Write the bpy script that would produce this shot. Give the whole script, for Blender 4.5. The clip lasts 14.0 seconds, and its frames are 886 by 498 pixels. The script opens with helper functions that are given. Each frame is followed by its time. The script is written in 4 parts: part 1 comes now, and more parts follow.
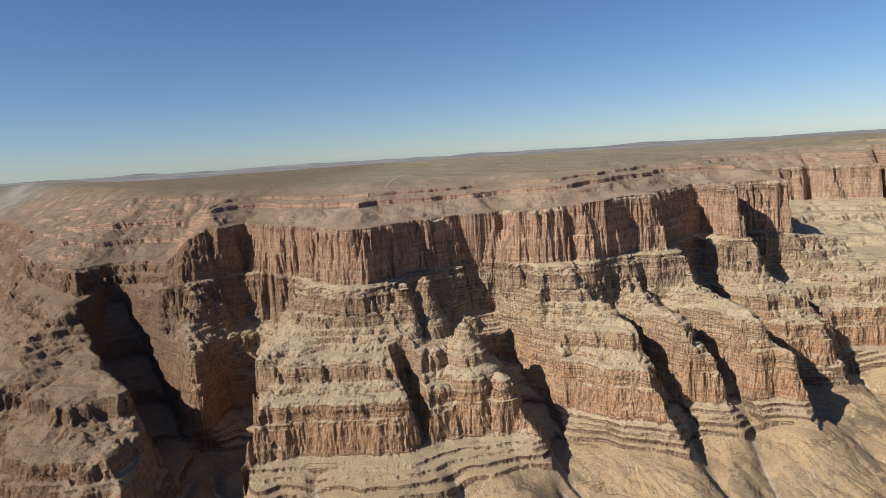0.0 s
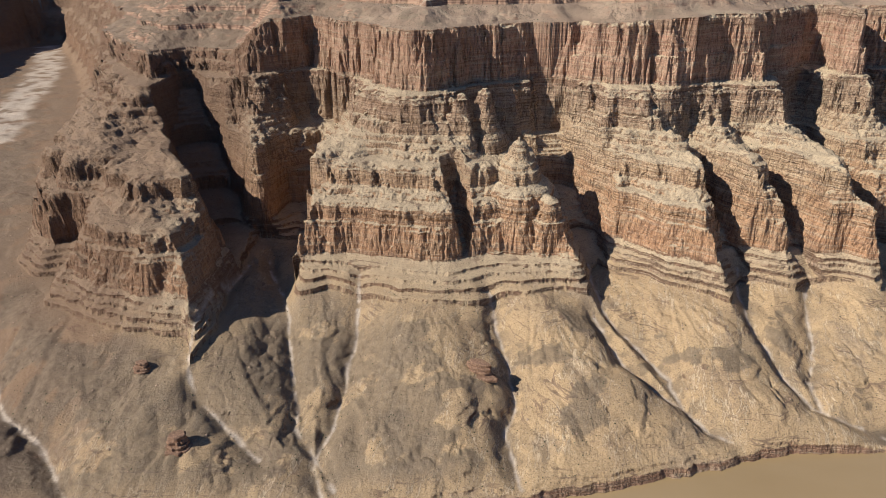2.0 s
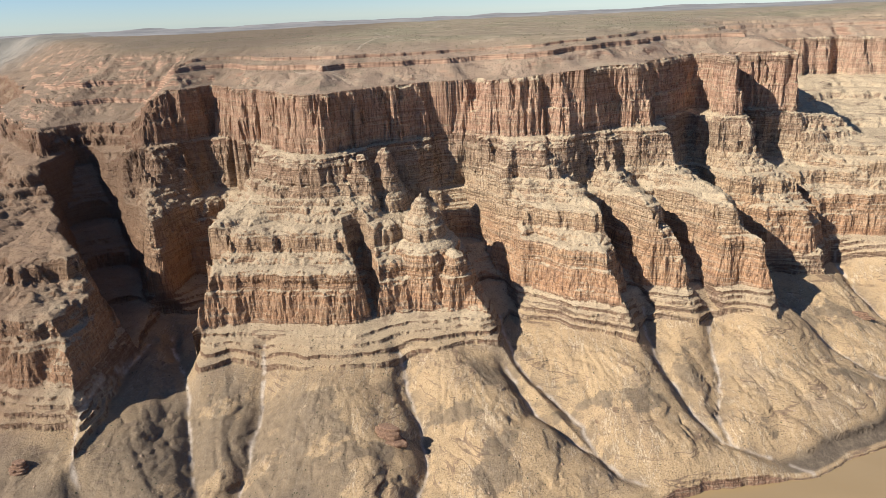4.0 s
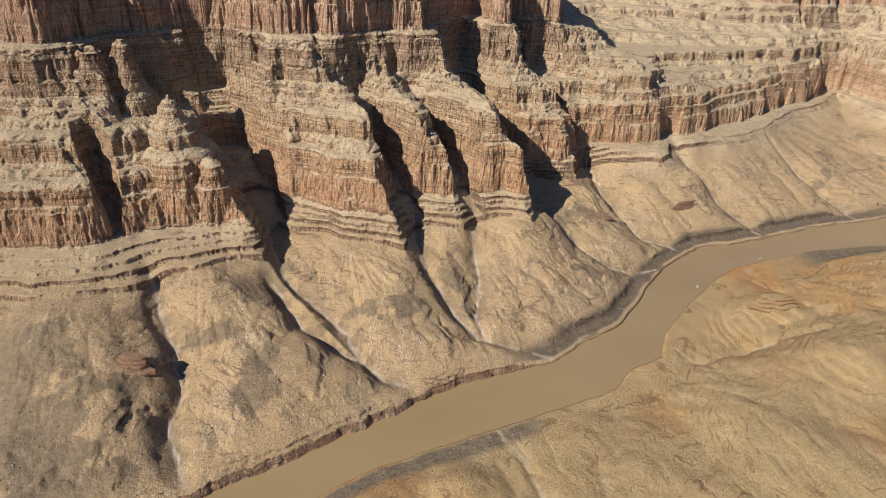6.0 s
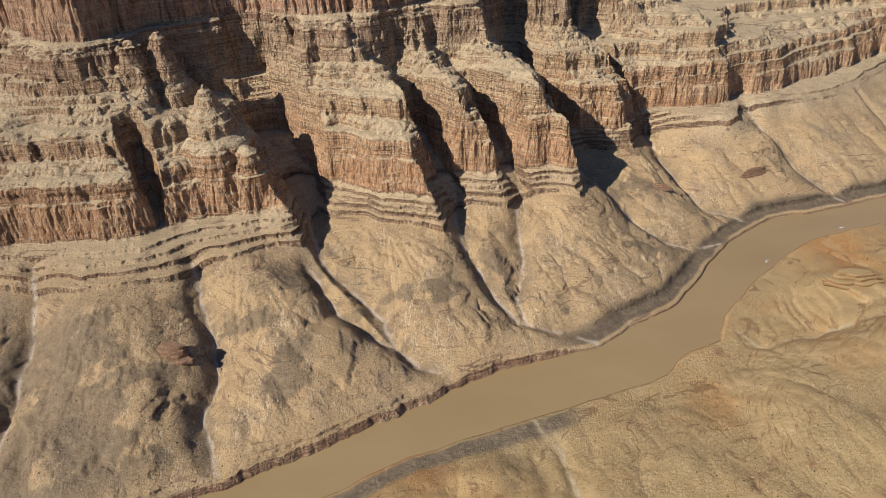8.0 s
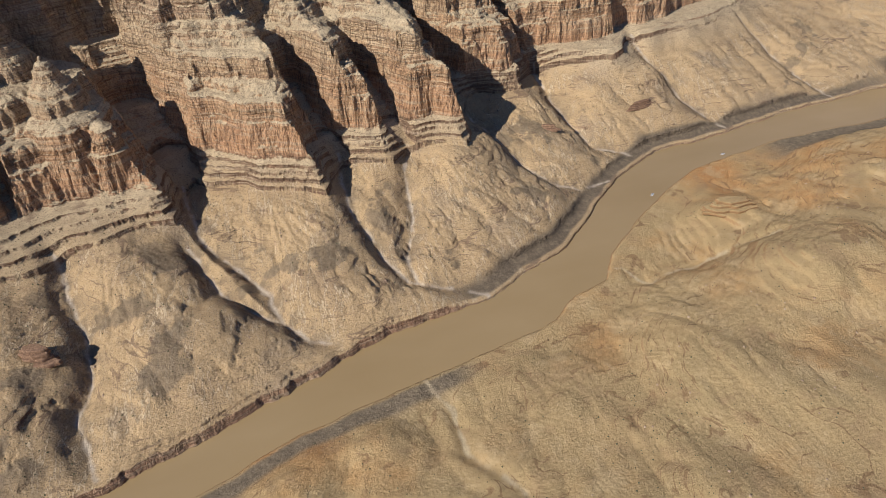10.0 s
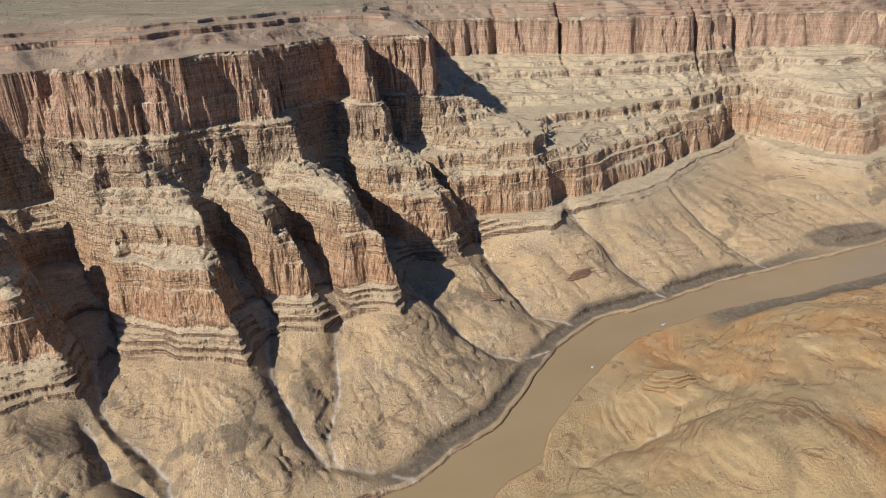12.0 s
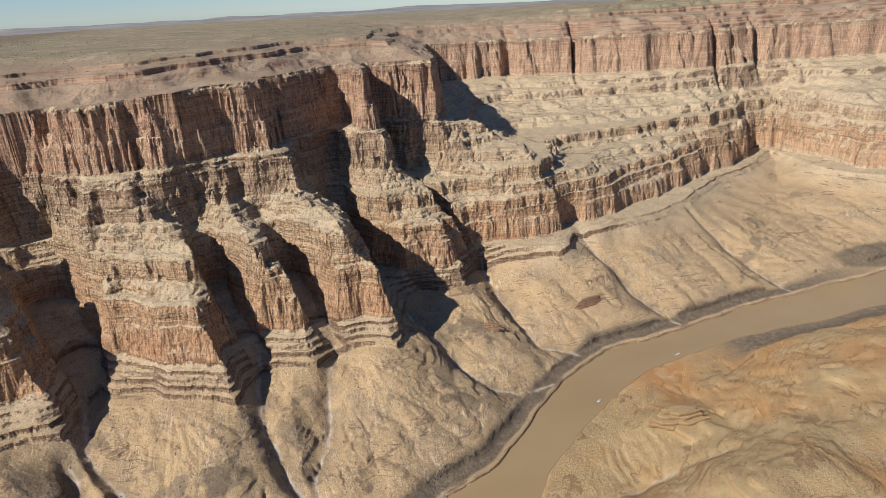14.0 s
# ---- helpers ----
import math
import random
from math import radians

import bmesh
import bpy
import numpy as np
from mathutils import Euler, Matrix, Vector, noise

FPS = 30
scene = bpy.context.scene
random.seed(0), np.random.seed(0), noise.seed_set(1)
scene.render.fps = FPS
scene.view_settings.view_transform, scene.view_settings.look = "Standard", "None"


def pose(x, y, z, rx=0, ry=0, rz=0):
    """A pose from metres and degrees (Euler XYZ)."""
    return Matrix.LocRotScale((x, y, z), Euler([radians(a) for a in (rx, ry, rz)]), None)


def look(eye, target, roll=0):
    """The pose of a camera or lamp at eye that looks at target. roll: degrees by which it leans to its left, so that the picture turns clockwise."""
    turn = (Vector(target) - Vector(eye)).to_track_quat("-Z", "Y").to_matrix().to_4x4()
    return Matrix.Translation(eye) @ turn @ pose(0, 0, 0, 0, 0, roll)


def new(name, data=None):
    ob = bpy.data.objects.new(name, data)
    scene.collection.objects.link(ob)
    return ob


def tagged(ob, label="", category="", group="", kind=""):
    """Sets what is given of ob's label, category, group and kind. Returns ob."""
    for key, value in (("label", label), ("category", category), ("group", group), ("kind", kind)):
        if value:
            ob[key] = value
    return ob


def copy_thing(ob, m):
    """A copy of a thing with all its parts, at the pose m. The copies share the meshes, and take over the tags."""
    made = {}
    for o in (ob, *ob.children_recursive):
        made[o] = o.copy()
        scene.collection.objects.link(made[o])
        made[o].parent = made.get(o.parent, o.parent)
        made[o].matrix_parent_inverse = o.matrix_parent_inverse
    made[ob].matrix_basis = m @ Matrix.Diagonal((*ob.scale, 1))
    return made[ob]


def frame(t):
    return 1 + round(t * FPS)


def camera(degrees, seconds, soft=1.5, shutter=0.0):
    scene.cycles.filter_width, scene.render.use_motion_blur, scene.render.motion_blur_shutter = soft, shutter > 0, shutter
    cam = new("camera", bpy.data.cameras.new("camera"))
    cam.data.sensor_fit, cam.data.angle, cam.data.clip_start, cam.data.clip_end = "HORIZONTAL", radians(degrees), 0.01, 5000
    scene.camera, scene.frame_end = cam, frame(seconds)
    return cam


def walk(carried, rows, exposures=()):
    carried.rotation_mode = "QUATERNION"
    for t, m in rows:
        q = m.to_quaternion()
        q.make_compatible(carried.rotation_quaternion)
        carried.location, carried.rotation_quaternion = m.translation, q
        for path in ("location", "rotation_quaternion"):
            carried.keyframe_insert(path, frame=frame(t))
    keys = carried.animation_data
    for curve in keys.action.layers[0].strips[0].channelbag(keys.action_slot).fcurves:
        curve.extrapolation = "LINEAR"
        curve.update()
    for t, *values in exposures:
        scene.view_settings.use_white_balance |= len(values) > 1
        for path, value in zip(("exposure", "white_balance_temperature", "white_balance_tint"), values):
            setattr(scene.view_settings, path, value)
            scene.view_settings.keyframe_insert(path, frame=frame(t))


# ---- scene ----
cam = camera(70.06, 14.0, soft=0.45)
PATH = [  # seconds, place, turn
    (0.0, 0.0, -0.0, 552.8, 81.15, 3.54, 0.00),
    (0.5, 13.9, 5.4, 552.1, 80.82, 2.53, 1.08),
    (1.0, 27.9, 11.0, 551.4, 77.26, 1.58, 2.70),
    (1.5, 41.9, 16.6, 550.6, 69.97, 0.32, 4.85),
    (2.0, 55.9, 22.2, 549.8, 64.47, 0.44, 9.24),
    (2.2, 61.5, 24.4, 549.5, 64.22, 0.88, 10.50),
    (4.3, 121.7, 43.1, 546.0, 69.87, 3.24, -1.01),
    (4.5, 127.9, 45.2, 545.5, 69.87, 3.52, -4.40),
    (5.0, 143.4, 50.5, 544.3, 68.61, 0.50, -11.67),
    (5.5, 159.1, 56.0, 543.1, 66.70, -1.55, -12.63),
    (6.0, 175.1, 61.8, 541.9, 61.04, -3.48, -13.26),
    (6.5, 191.2, 67.6, 541.0, 60.27, -5.61, -12.15),
    (7.0, 207.5, 73.3, 540.3, 59.96, -5.72, -8.85),
    (7.5, 223.7, 78.7, 540.0, 59.98, -2.96, -5.16),
    (8.0, 239.9, 83.8, 540.0, 58.36, 1.55, -7.74),
    (8.2, 246.5, 85.9, 540.1, 56.42, 1.86, -10.18),
    (10.3, 316.8, 105.3, 549.0, 52.78, 1.85, -16.13),
    (10.5, 323.5, 107.1, 549.3, 58.78, -0.85, -15.41),
    (11.0, 340.1, 111.5, 549.8, 63.71, -1.92, -16.33),
    (11.5, 356.6, 115.9, 550.2, 64.96, -0.16, -17.75),
    (12.0, 372.9, 120.3, 550.5, 66.64, 0.75, -17.60),
    (12.5, 389.0, 124.5, 550.7, 69.17, -0.30, -16.50),
    (13.0, 405.1, 128.7, 550.9, 70.27, -0.03, -15.78),
    (13.5, 421.2, 132.8, 551.1, 70.53, 0.48, -15.32),
    (14.0, 437.4, 137.0, 551.3, 68.49, 2.89, -15.07),
]
walk(cam, [(t, pose(x, y, z, rx, ry, rz)) for t, x, y, z, rx, ry, rz in PATH],
     exposures=[(0.0, 0.20, 6100, 12), (1.5, 0.16, 6120, 13), (2.0, 0.38, 6050, 13), (4.5, 0.66, 6100, 12), (5.0, 0.40, 6150, 12), (7.5, 0.23, 6350, 12), (10.5, 0.23, 6000, 12), (13.0, 0.33, 5850, 11), (14.0, 0.32, 6020, 12)])

# ---- sky, sun ----
SUN_AZ, SUN_EL = 243.0, 37.0     # compass degrees (0 = +y, 90 = +x) towards the sun, and its height
world = bpy.data.worlds.new("sky")
scene.world = world
world.use_nodes = True
wn = world.node_tree.nodes
sky = wn.new("ShaderNodeTexSky")
sky.sky_type, sky.sun_disc = "NISHITA", False
sky.sun_elevation, sky.sun_rotation = radians(SUN_EL), radians(SUN_AZ)
sky.altitude, sky.air_density, sky.dust_density, sky.ozone_density = 1200, 1.0, 0.05, 1.6
tint = wn.new("ShaderNodeMix")
tint.data_type, tint.blend_type = "RGBA", "MULTIPLY"
tint.inputs[0].default_value, tint.inputs[7].default_value = 1.0, (0.80, 0.96, 1.2, 1)
world.node_tree.links.new(sky.outputs["Color"], tint.inputs[6])
wn["Background"].inputs["Strength"].default_value = 0.06
world.node_tree.links.new(tint.outputs[2], wn["Background"].inputs["Color"])
sun = new("sun", bpy.data.lights.new("sun", "SUN"))
sun.data.energy, sun.data.angle, sun.data.color = 5.0, radians(0.53), (1.0, 0.94, 0.83)
az, el = radians(SUN_AZ), radians(SUN_EL)
sun.matrix_world = look((0, 0, 2000), (-math.sin(az) * math.cos(el) * 100, -math.cos(az) * math.cos(el) * 100, 2000 - math.sin(el) * 100))


# ---- materials ----
class Mat:
    """A node material with short ways to add and join nodes."""

    def __init__(self, name, rough=0.95, spec=0.15):
        self.m = bpy.data.materials.new(name)
        self.m.use_nodes = True
        self.t = self.m.node_tree
        self.b = self.t.nodes["Principled BSDF"]
        self.b.inputs["Roughness"].default_value = rough
        self.b.inputs["Specular IOR Level"].default_value = spec
        self.geo = self.t.nodes.new("ShaderNodeNewGeometry")
        self.pos = self.geo.outputs["Position"]

    def link(self, a, b):
        self.t.links.new(a, b)

    def put(self, node, i, v):
        if isinstance(v, bpy.types.NodeSocket):
            self.link(v, node.inputs[i])
        else:
            node.inputs[i].default_value = v

    def math(self, op, a, b=0.0, c=0.0, clamp=False):
        n = self.t.nodes.new("ShaderNodeMath")
        n.operation, n.use_clamp = op, clamp
        for i, v in enumerate((a, b, c)):
            self.put(n, i, v)
        return n.outputs[0]

    def stretch(self, x, y, z):
        n = self.t.nodes.new("ShaderNodeVectorMath")
        n.operation = "MULTIPLY"
        self.link(self.pos, n.inputs[0])
        n.inputs[1].default_value = (x, y, z)
        return n.outputs[0]

    def noise(self, scale, detail=4.0, vec=None, rough=0.55):
        n = self.t.nodes.new("ShaderNodeTexNoise")
        n.inputs["Scale"].default_value, n.inputs["Detail"].default_value, n.inputs["Roughness"].default_value = scale, detail, rough
        self.link(vec or self.pos, n.inputs["Vector"])
        return n.outputs["Fac"]

    def cells(self, scale, feature="F1", vec=None):
        n = self.t.nodes.new("ShaderNodeTexVoronoi")
        n.feature = feature
        n.inputs["Scale"].default_value = scale
        self.link(vec or self.pos, n.inputs["Vector"])
        return n.outputs["Distance"]

    def ramp(self, fac, stops, mode="LINEAR"):
        n = self.t.nodes.new("ShaderNodeValToRGB")
        n.color_ramp.interpolation = mode
        e = n.color_ramp.elements
        while len(e) < len(stops):
            e.new(0.5)
        for k, (p, c) in zip(e, stops):
            k.position = p
            k.color = (*c, 1) if isinstance(c, tuple) else (c, c, c, 1)
        self.link(fac, n.inputs[0])
        return n.outputs[0]

    def mix(self, fac, a, b, mode="MIX"):
        n = self.t.nodes.new("ShaderNodeMix")
        n.data_type, n.blend_type = "RGBA", mode
        for i, v in ((0, fac), (6, a), (7, b)):
            if isinstance(v, tuple):
                v = (*v, 1)
            self.put(n, i, v)
        return n.outputs[2]

    def step(self, x, lo, hi):
        n = self.t.nodes.new("ShaderNodeMapRange")
        n.interpolation_type = "SMOOTHSTEP"
        self.put(n, 0, x)
        n.inputs[1].default_value, n.inputs[2].default_value = lo, hi
        return n.outputs[0]

    def part_of(self, vec, axis):
        n = self.t.nodes.new("ShaderNodeSeparateXYZ")
        self.link(vec, n.inputs[0])
        return n.outputs[axis]

    def mask(self, name):
        n = self.t.nodes.new("ShaderNodeAttribute")
        n.attribute_name = name
        return n.outputs["Fac"]

    def bump(self, height, strength, distance):
        n = self.t.nodes.new("ShaderNodeBump")
        n.inputs["Strength"].default_value, n.inputs["Distance"].default_value = strength, distance
        self.link(height, n.inputs["Height"])
        self.link(n.outputs[0], self.b.inputs["Normal"])

    def colour(self, c):
        self.link(c, self.b.inputs["Base Color"])
        return self.m


def rock_material():
    """Layered sandstone and limestone: beds coloured by height, debris on the gentle slopes."""
    k = Mat("layered_rock")
    z = k.part_of(k.pos, "Z")
    wob = k.math("MULTIPLY", k.math("SUBTRACT", k.noise(0.006, 3), 0.5), 14.0)
    zz = k.math("ADD", z, wob)
    beds = k.ramp(k.math("DIVIDE", zz, 560.0), [
        (0.00, (0.34, 0.2, 0.123)), (0.13, (0.25, 0.16, 0.098)), (0.205, (0.25, 0.16, 0.098)),
        (0.225, (0.54, 0.305, 0.16)), (0.35, (0.57, 0.345, 0.185)), (0.39, (0.57, 0.385, 0.218)),
        (0.48, (0.54, 0.385, 0.23)), (0.52, (0.47, 0.33, 0.205)), (0.595, (0.42, 0.275, 0.175)), (0.62, (0.52, 0.31, 0.195)),
        (0.74, (0.51, 0.295, 0.187)), (0.78, (0.38, 0.25, 0.161)), (0.87, (0.32, 0.21, 0.139)), (0.92, (0.32, 0.25, 0.161))])
    fine = k.noise(1.0, 5, k.stretch(0.008, 0.008, 0.17), 0.68)
    patch = k.noise(0.035, 5, rough=0.62)
    streak = k.noise(1.0, 4, k.stretch(0.17, 0.17, 0.016), 0.62)
    blocks = k.noise(1.0, 2, k.stretch(0.16, 0.16, 0.24), 0.5)
    cracks = k.math("ABSOLUTE", k.math("SUBTRACT", k.noise(1.0, 3, k.stretch(0.06, 0.06, 0.010), 0.6), 0.5))
    c = k.mix(k.math("MULTIPLY", k.step(fine, 0.48, 0.66), 0.65), beds, (0.55, 0.42, 0.275))
    c = k.mix(k.math("MULTIPLY", k.step(fine, 0.47, 0.32), 0.48), c, (0.23, 0.12, 0.07))
    c = k.mix(k.math("MULTIPLY", k.step(patch, 0.52, 0.70), 0.36), c, (0.34, 0.175, 0.1))
    c = k.mix(k.math("MULTIPLY", k.step(patch, 0.46, 0.30), 0.5), c, (0.55, 0.4, 0.24))
    c = k.mix(k.math("MULTIPLY", k.step(streak, 0.52, 0.70), 0.32), c, (0.18, 0.105, 0.07))
    c = k.mix(k.math("MULTIPLY", k.step(blocks, 0.5, 0.62), 0.25), c, (0.27, 0.155, 0.096))
    c = k.mix(k.math("MULTIPLY", k.step(cracks, 0.022, 0.004), 0.5), c, (0.11, 0.065, 0.045))
    joint = k.math("ABSOLUTE", k.math("SUBTRACT", k.noise(1.0, 3, k.stretch(0.2, 0.2, 0.022), 0.65), 0.5))
    c = k.mix(k.math("MULTIPLY", k.step(joint, 0.026, 0.006), 0.5), c, (0.12, 0.07, 0.045))
    # thin open partings, with overhang shadow put into the colour, and pale hard courses between the beds
    parting = k.noise(1.0, 4, k.stretch(0.012, 0.012, 0.42), 0.72)
    massive = k.math("MAXIMUM", k.math("MULTIPLY", k.step(zz, 338.0, 346.0), k.step(zz, 432.0, 424.0)), k.math("MULTIPLY", k.step(zz, 120.0, 126.0), k.step(zz, 172.0, 164.0)))
    bedded = k.math("SUBTRACT", 1.0, k.math("MULTIPLY", massive, 0.75))
    gap = k.math("ABSOLUTE", k.math("SUBTRACT", k.noise(1.0, 2, k.stretch(0.006, 0.006, 0.16), 0.6), 0.5))
    c = k.mix(k.math("MULTIPLY", k.step(parting, 0.53, 0.62), 0.5), c, (0.62, 0.48, 0.31))
    c = k.mix(k.math("MULTIPLY", k.step(parting, 0.43, 0.35), k.math("MULTIPLY", bedded, 0.32)), c, (0.15, 0.09, 0.058))
    c = k.mix(k.math("MULTIPLY", k.step(gap, 0.022, 0.008), k.math("MULTIPLY", bedded, 0.5)), c, (0.11, 0.068, 0.045))
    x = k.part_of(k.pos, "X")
    # eastern rock lightened: distance haze put into the colour
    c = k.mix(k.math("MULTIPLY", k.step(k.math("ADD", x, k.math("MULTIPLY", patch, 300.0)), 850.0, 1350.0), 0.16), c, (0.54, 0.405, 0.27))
    # western wall browner, with some of its shade put into the colour
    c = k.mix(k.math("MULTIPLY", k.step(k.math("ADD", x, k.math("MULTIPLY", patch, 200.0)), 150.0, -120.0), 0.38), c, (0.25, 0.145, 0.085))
    # debris and thin scrub where the ground is gentle
    up = k.part_of(k.geo.outputs["Normal"], "Z")
    flat = k.step(k.math("ADD", up, k.math("MULTIPLY", k.math("SUBTRACT", k.noise(0.08, 4), 0.5), 0.3)), 0.50, 0.72)
    high = k.step(zz, 75.0, 130.0)
    low_soil = k.ramp(k.noise(0.012, 6, rough=0.62), [(0.28, (0.31, 0.212, 0.12)), (0.42, (0.425, 0.29, 0.152)), (0.55, (0.455, 0.312, 0.162)), (0.66, (0.35, 0.25, 0.148)), (0.8, (0.36, 0.225, 0.12))])
    high_soil = k.ramp(k.noise(0.05, 6, rough=0.65), [(0.3, (0.37, 0.28, 0.172)), (0.5, (0.47, 0.36, 0.222)), (0.7, (0.53, 0.41, 0.255))])
    soil = k.mix(high, low_soil, high_soil)
    grit = k.noise(0.55, 4, rough=0.75)
    soil = k.mix(k.math("MULTIPLY", k.step(grit, 0.52, 0.64), 0.62), soil, (0.17, 0.125, 0.086))
    soil = k.mix(k.math("MULTIPLY", k.step(grit, 0.46, 0.34), 0.5), soil, (0.55, 0.435, 0.29))
    rill = k.math("ABSOLUTE", k.math("SUBTRACT", k.noise(1.0, 4, k.stretch(0.055, 0.016, 0.004), 0.62), 0.5))
    rill_low = k.math("MULTIPLY", k.math("SUBTRACT", 1.0, high), k.step(k.noise(0.014, 3), 0.4, 0.55))
    soil = k.mix(k.math("MULTIPLY", k.math("MULTIPLY", k.step(rill, 0.016, 0.005), rill_low), 0.6), soil, (0.58, 0.46, 0.3))
    soil = k.mix(k.math("MULTIPLY", k.math("MULTIPLY", k.math("MULTIPLY", k.step(rill, 0.05, 0.028), k.step(rill, 0.008, 0.02)), rill_low), 0.4), soil, (0.2, 0.145, 0.095))
    # western soil darkened likewise, shade put into its colour
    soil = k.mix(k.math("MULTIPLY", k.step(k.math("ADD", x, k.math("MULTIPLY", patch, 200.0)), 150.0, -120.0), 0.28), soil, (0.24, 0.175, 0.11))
    rubble = k.math("MULTIPLY", k.step(k.cells(0.22), 0.32, 0.12), k.step(k.noise(0.03, 4, rough=0.65), 0.42, 0.55))
    soil = k.mix(k.math("MULTIPLY", rubble, 0.62), soil, (0.15, 0.108, 0.075))
    seam = k.math("ABSOLUTE", k.math("SUBTRACT", k.noise(1.0, 3, k.stretch(0.005, 0.005, 0.075), 0.6), 0.5))
    seam = k.math("MULTIPLY", k.step(seam, 0.016, 0.005), k.step(k.noise(0.016, 4, rough=0.65), 0.46, 0.6))
    soil = k.mix(k.math("MULTIPLY", seam, 0.7), soil, (0.16, 0.1, 0.068))
    scrub = k.math("MULTIPLY", k.step(k.cells(0.33), 0.32, 0.14), k.step(k.noise(0.02, 3), 0.38, 0.62))
    soil = k.mix(k.math("MULTIPLY", scrub, 0.6), soil, (0.13, 0.105, 0.064))
    c = k.mix(flat, c, soil)
    # western spur darkened once more: its unlit look is painted into the colour
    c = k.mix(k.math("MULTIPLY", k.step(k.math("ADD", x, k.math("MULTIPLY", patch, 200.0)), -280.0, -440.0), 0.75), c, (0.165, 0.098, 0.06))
    c = k.mix(k.mask("shale"), c, k.ramp(k.noise(0.12, 6, rough=0.7), [(0.3, (0.105, 0.08, 0.055)), (0.55, (0.17, 0.128, 0.085)), (0.75, (0.27, 0.205, 0.13))]))
    c = k.mix(k.mask("wash"), c, k.ramp(k.noise(0.3, 4), [(0.3, (0.4, 0.32, 0.235)), (0.7, (0.58, 0.48, 0.365))]))
    lump = k.math("MULTIPLY", k.noise(0.3, 6, rough=0.72), k.math("SUBTRACT", 3.2, k.math("MULTIPLY", flat, 1.0)))
    bed = k.math("MULTIPLY", bedded, k.math("ADD", k.math("MULTIPLY", fine, 4.0), k.math("ADD", k.math("MULTIPLY", parting, 1.8), k.math("MULTIPLY", k.step(gap, 0.0, 0.04), 0.8))))
    groove = k.math("MULTIPLY", streak, 5.0)
    split = k.math("ADD", k.math("MULTIPLY", k.step(cracks, 0.0, 0.035), 0.9), k.math("ADD", k.math("MULTIPLY", k.step(blocks, 0.42, 0.58), 0.8), k.math("MULTIPLY", k.step(joint, 0.0, 0.04), 0.7)))
    steep = k.math("MULTIPLY", k.math("ADD", k.math("ADD", bed, groove), split), k.math("SUBTRACT", 1.0, flat))
    k.bump(k.math("ADD", lump, steep), 1.0, 1.0)
    return k.colour(c)


def plateau_material():
    k = Mat("plateau_scrub")
    z = k.part_of(k.pos, "Z")
    grass = k.ramp(k.noise(1.0, 6, k.stretch(0.0022, 0.007, 0.01), 0.64), [(0.30, (0.21, 0.16, 0.105)), (0.46, (0.28, 0.215, 0.135)), (0.58, (0.225, 0.195, 0.115)), (0.72, (0.33, 0.25, 0.16))])
    rim = k.ramp(k.noise(0.02, 5), [(0.3, (0.27, 0.185, 0.12)), (0.7, (0.35, 0.25, 0.165))])
    up = k.part_of(k.geo.outputs["Normal"], "Z")
    c = k.mix(k.step(z, 470.0, 500.0), rim, grass)
    c = k.mix(k.math("MULTIPLY", k.step(k.cells(0.28), 0.34, 0.12), k.step(k.noise(0.01, 3), 0.3, 0.6)), c, (0.085, 0.075, 0.045))
    bare = k.noise(0.012, 6, rough=0.7)
    c = k.mix(k.math("MULTIPLY", k.step(bare, 0.53, 0.63), 0.5), c, (0.40, 0.31, 0.2))
    c = k.mix(k.math("MULTIPLY", k.step(bare, 0.46, 0.36), 0.45), c, (0.15, 0.125, 0.08))
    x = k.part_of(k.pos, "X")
    # western ground darkened in the colour to tone down its sunlit brightness
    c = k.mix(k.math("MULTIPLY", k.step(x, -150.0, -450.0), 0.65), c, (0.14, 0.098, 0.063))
    fine = k.noise(1.0, 4, k.stretch(0.008, 0.008, 0.3), 0.7)
    cliff = k.mix(k.step(fine, 0.4, 0.6), (0.20, 0.115, 0.075), (0.36, 0.23, 0.145))
    c = k.mix(k.step(up, 0.86, 0.66), c, cliff)
    # far ground fades to grey with distance: haze put into the colour
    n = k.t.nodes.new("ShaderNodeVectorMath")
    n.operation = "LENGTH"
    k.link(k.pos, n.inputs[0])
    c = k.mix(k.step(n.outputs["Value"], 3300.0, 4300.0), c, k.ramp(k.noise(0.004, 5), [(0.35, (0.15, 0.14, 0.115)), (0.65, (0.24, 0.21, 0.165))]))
    c = k.mix(k.math("MULTIPLY", k.mask("wash"), 0.7), c, (0.44, 0.35, 0.245))
    k.bump(k.noise(0.35, 6, rough=0.7), 1.0, 2.0)
    return k.colour(c)


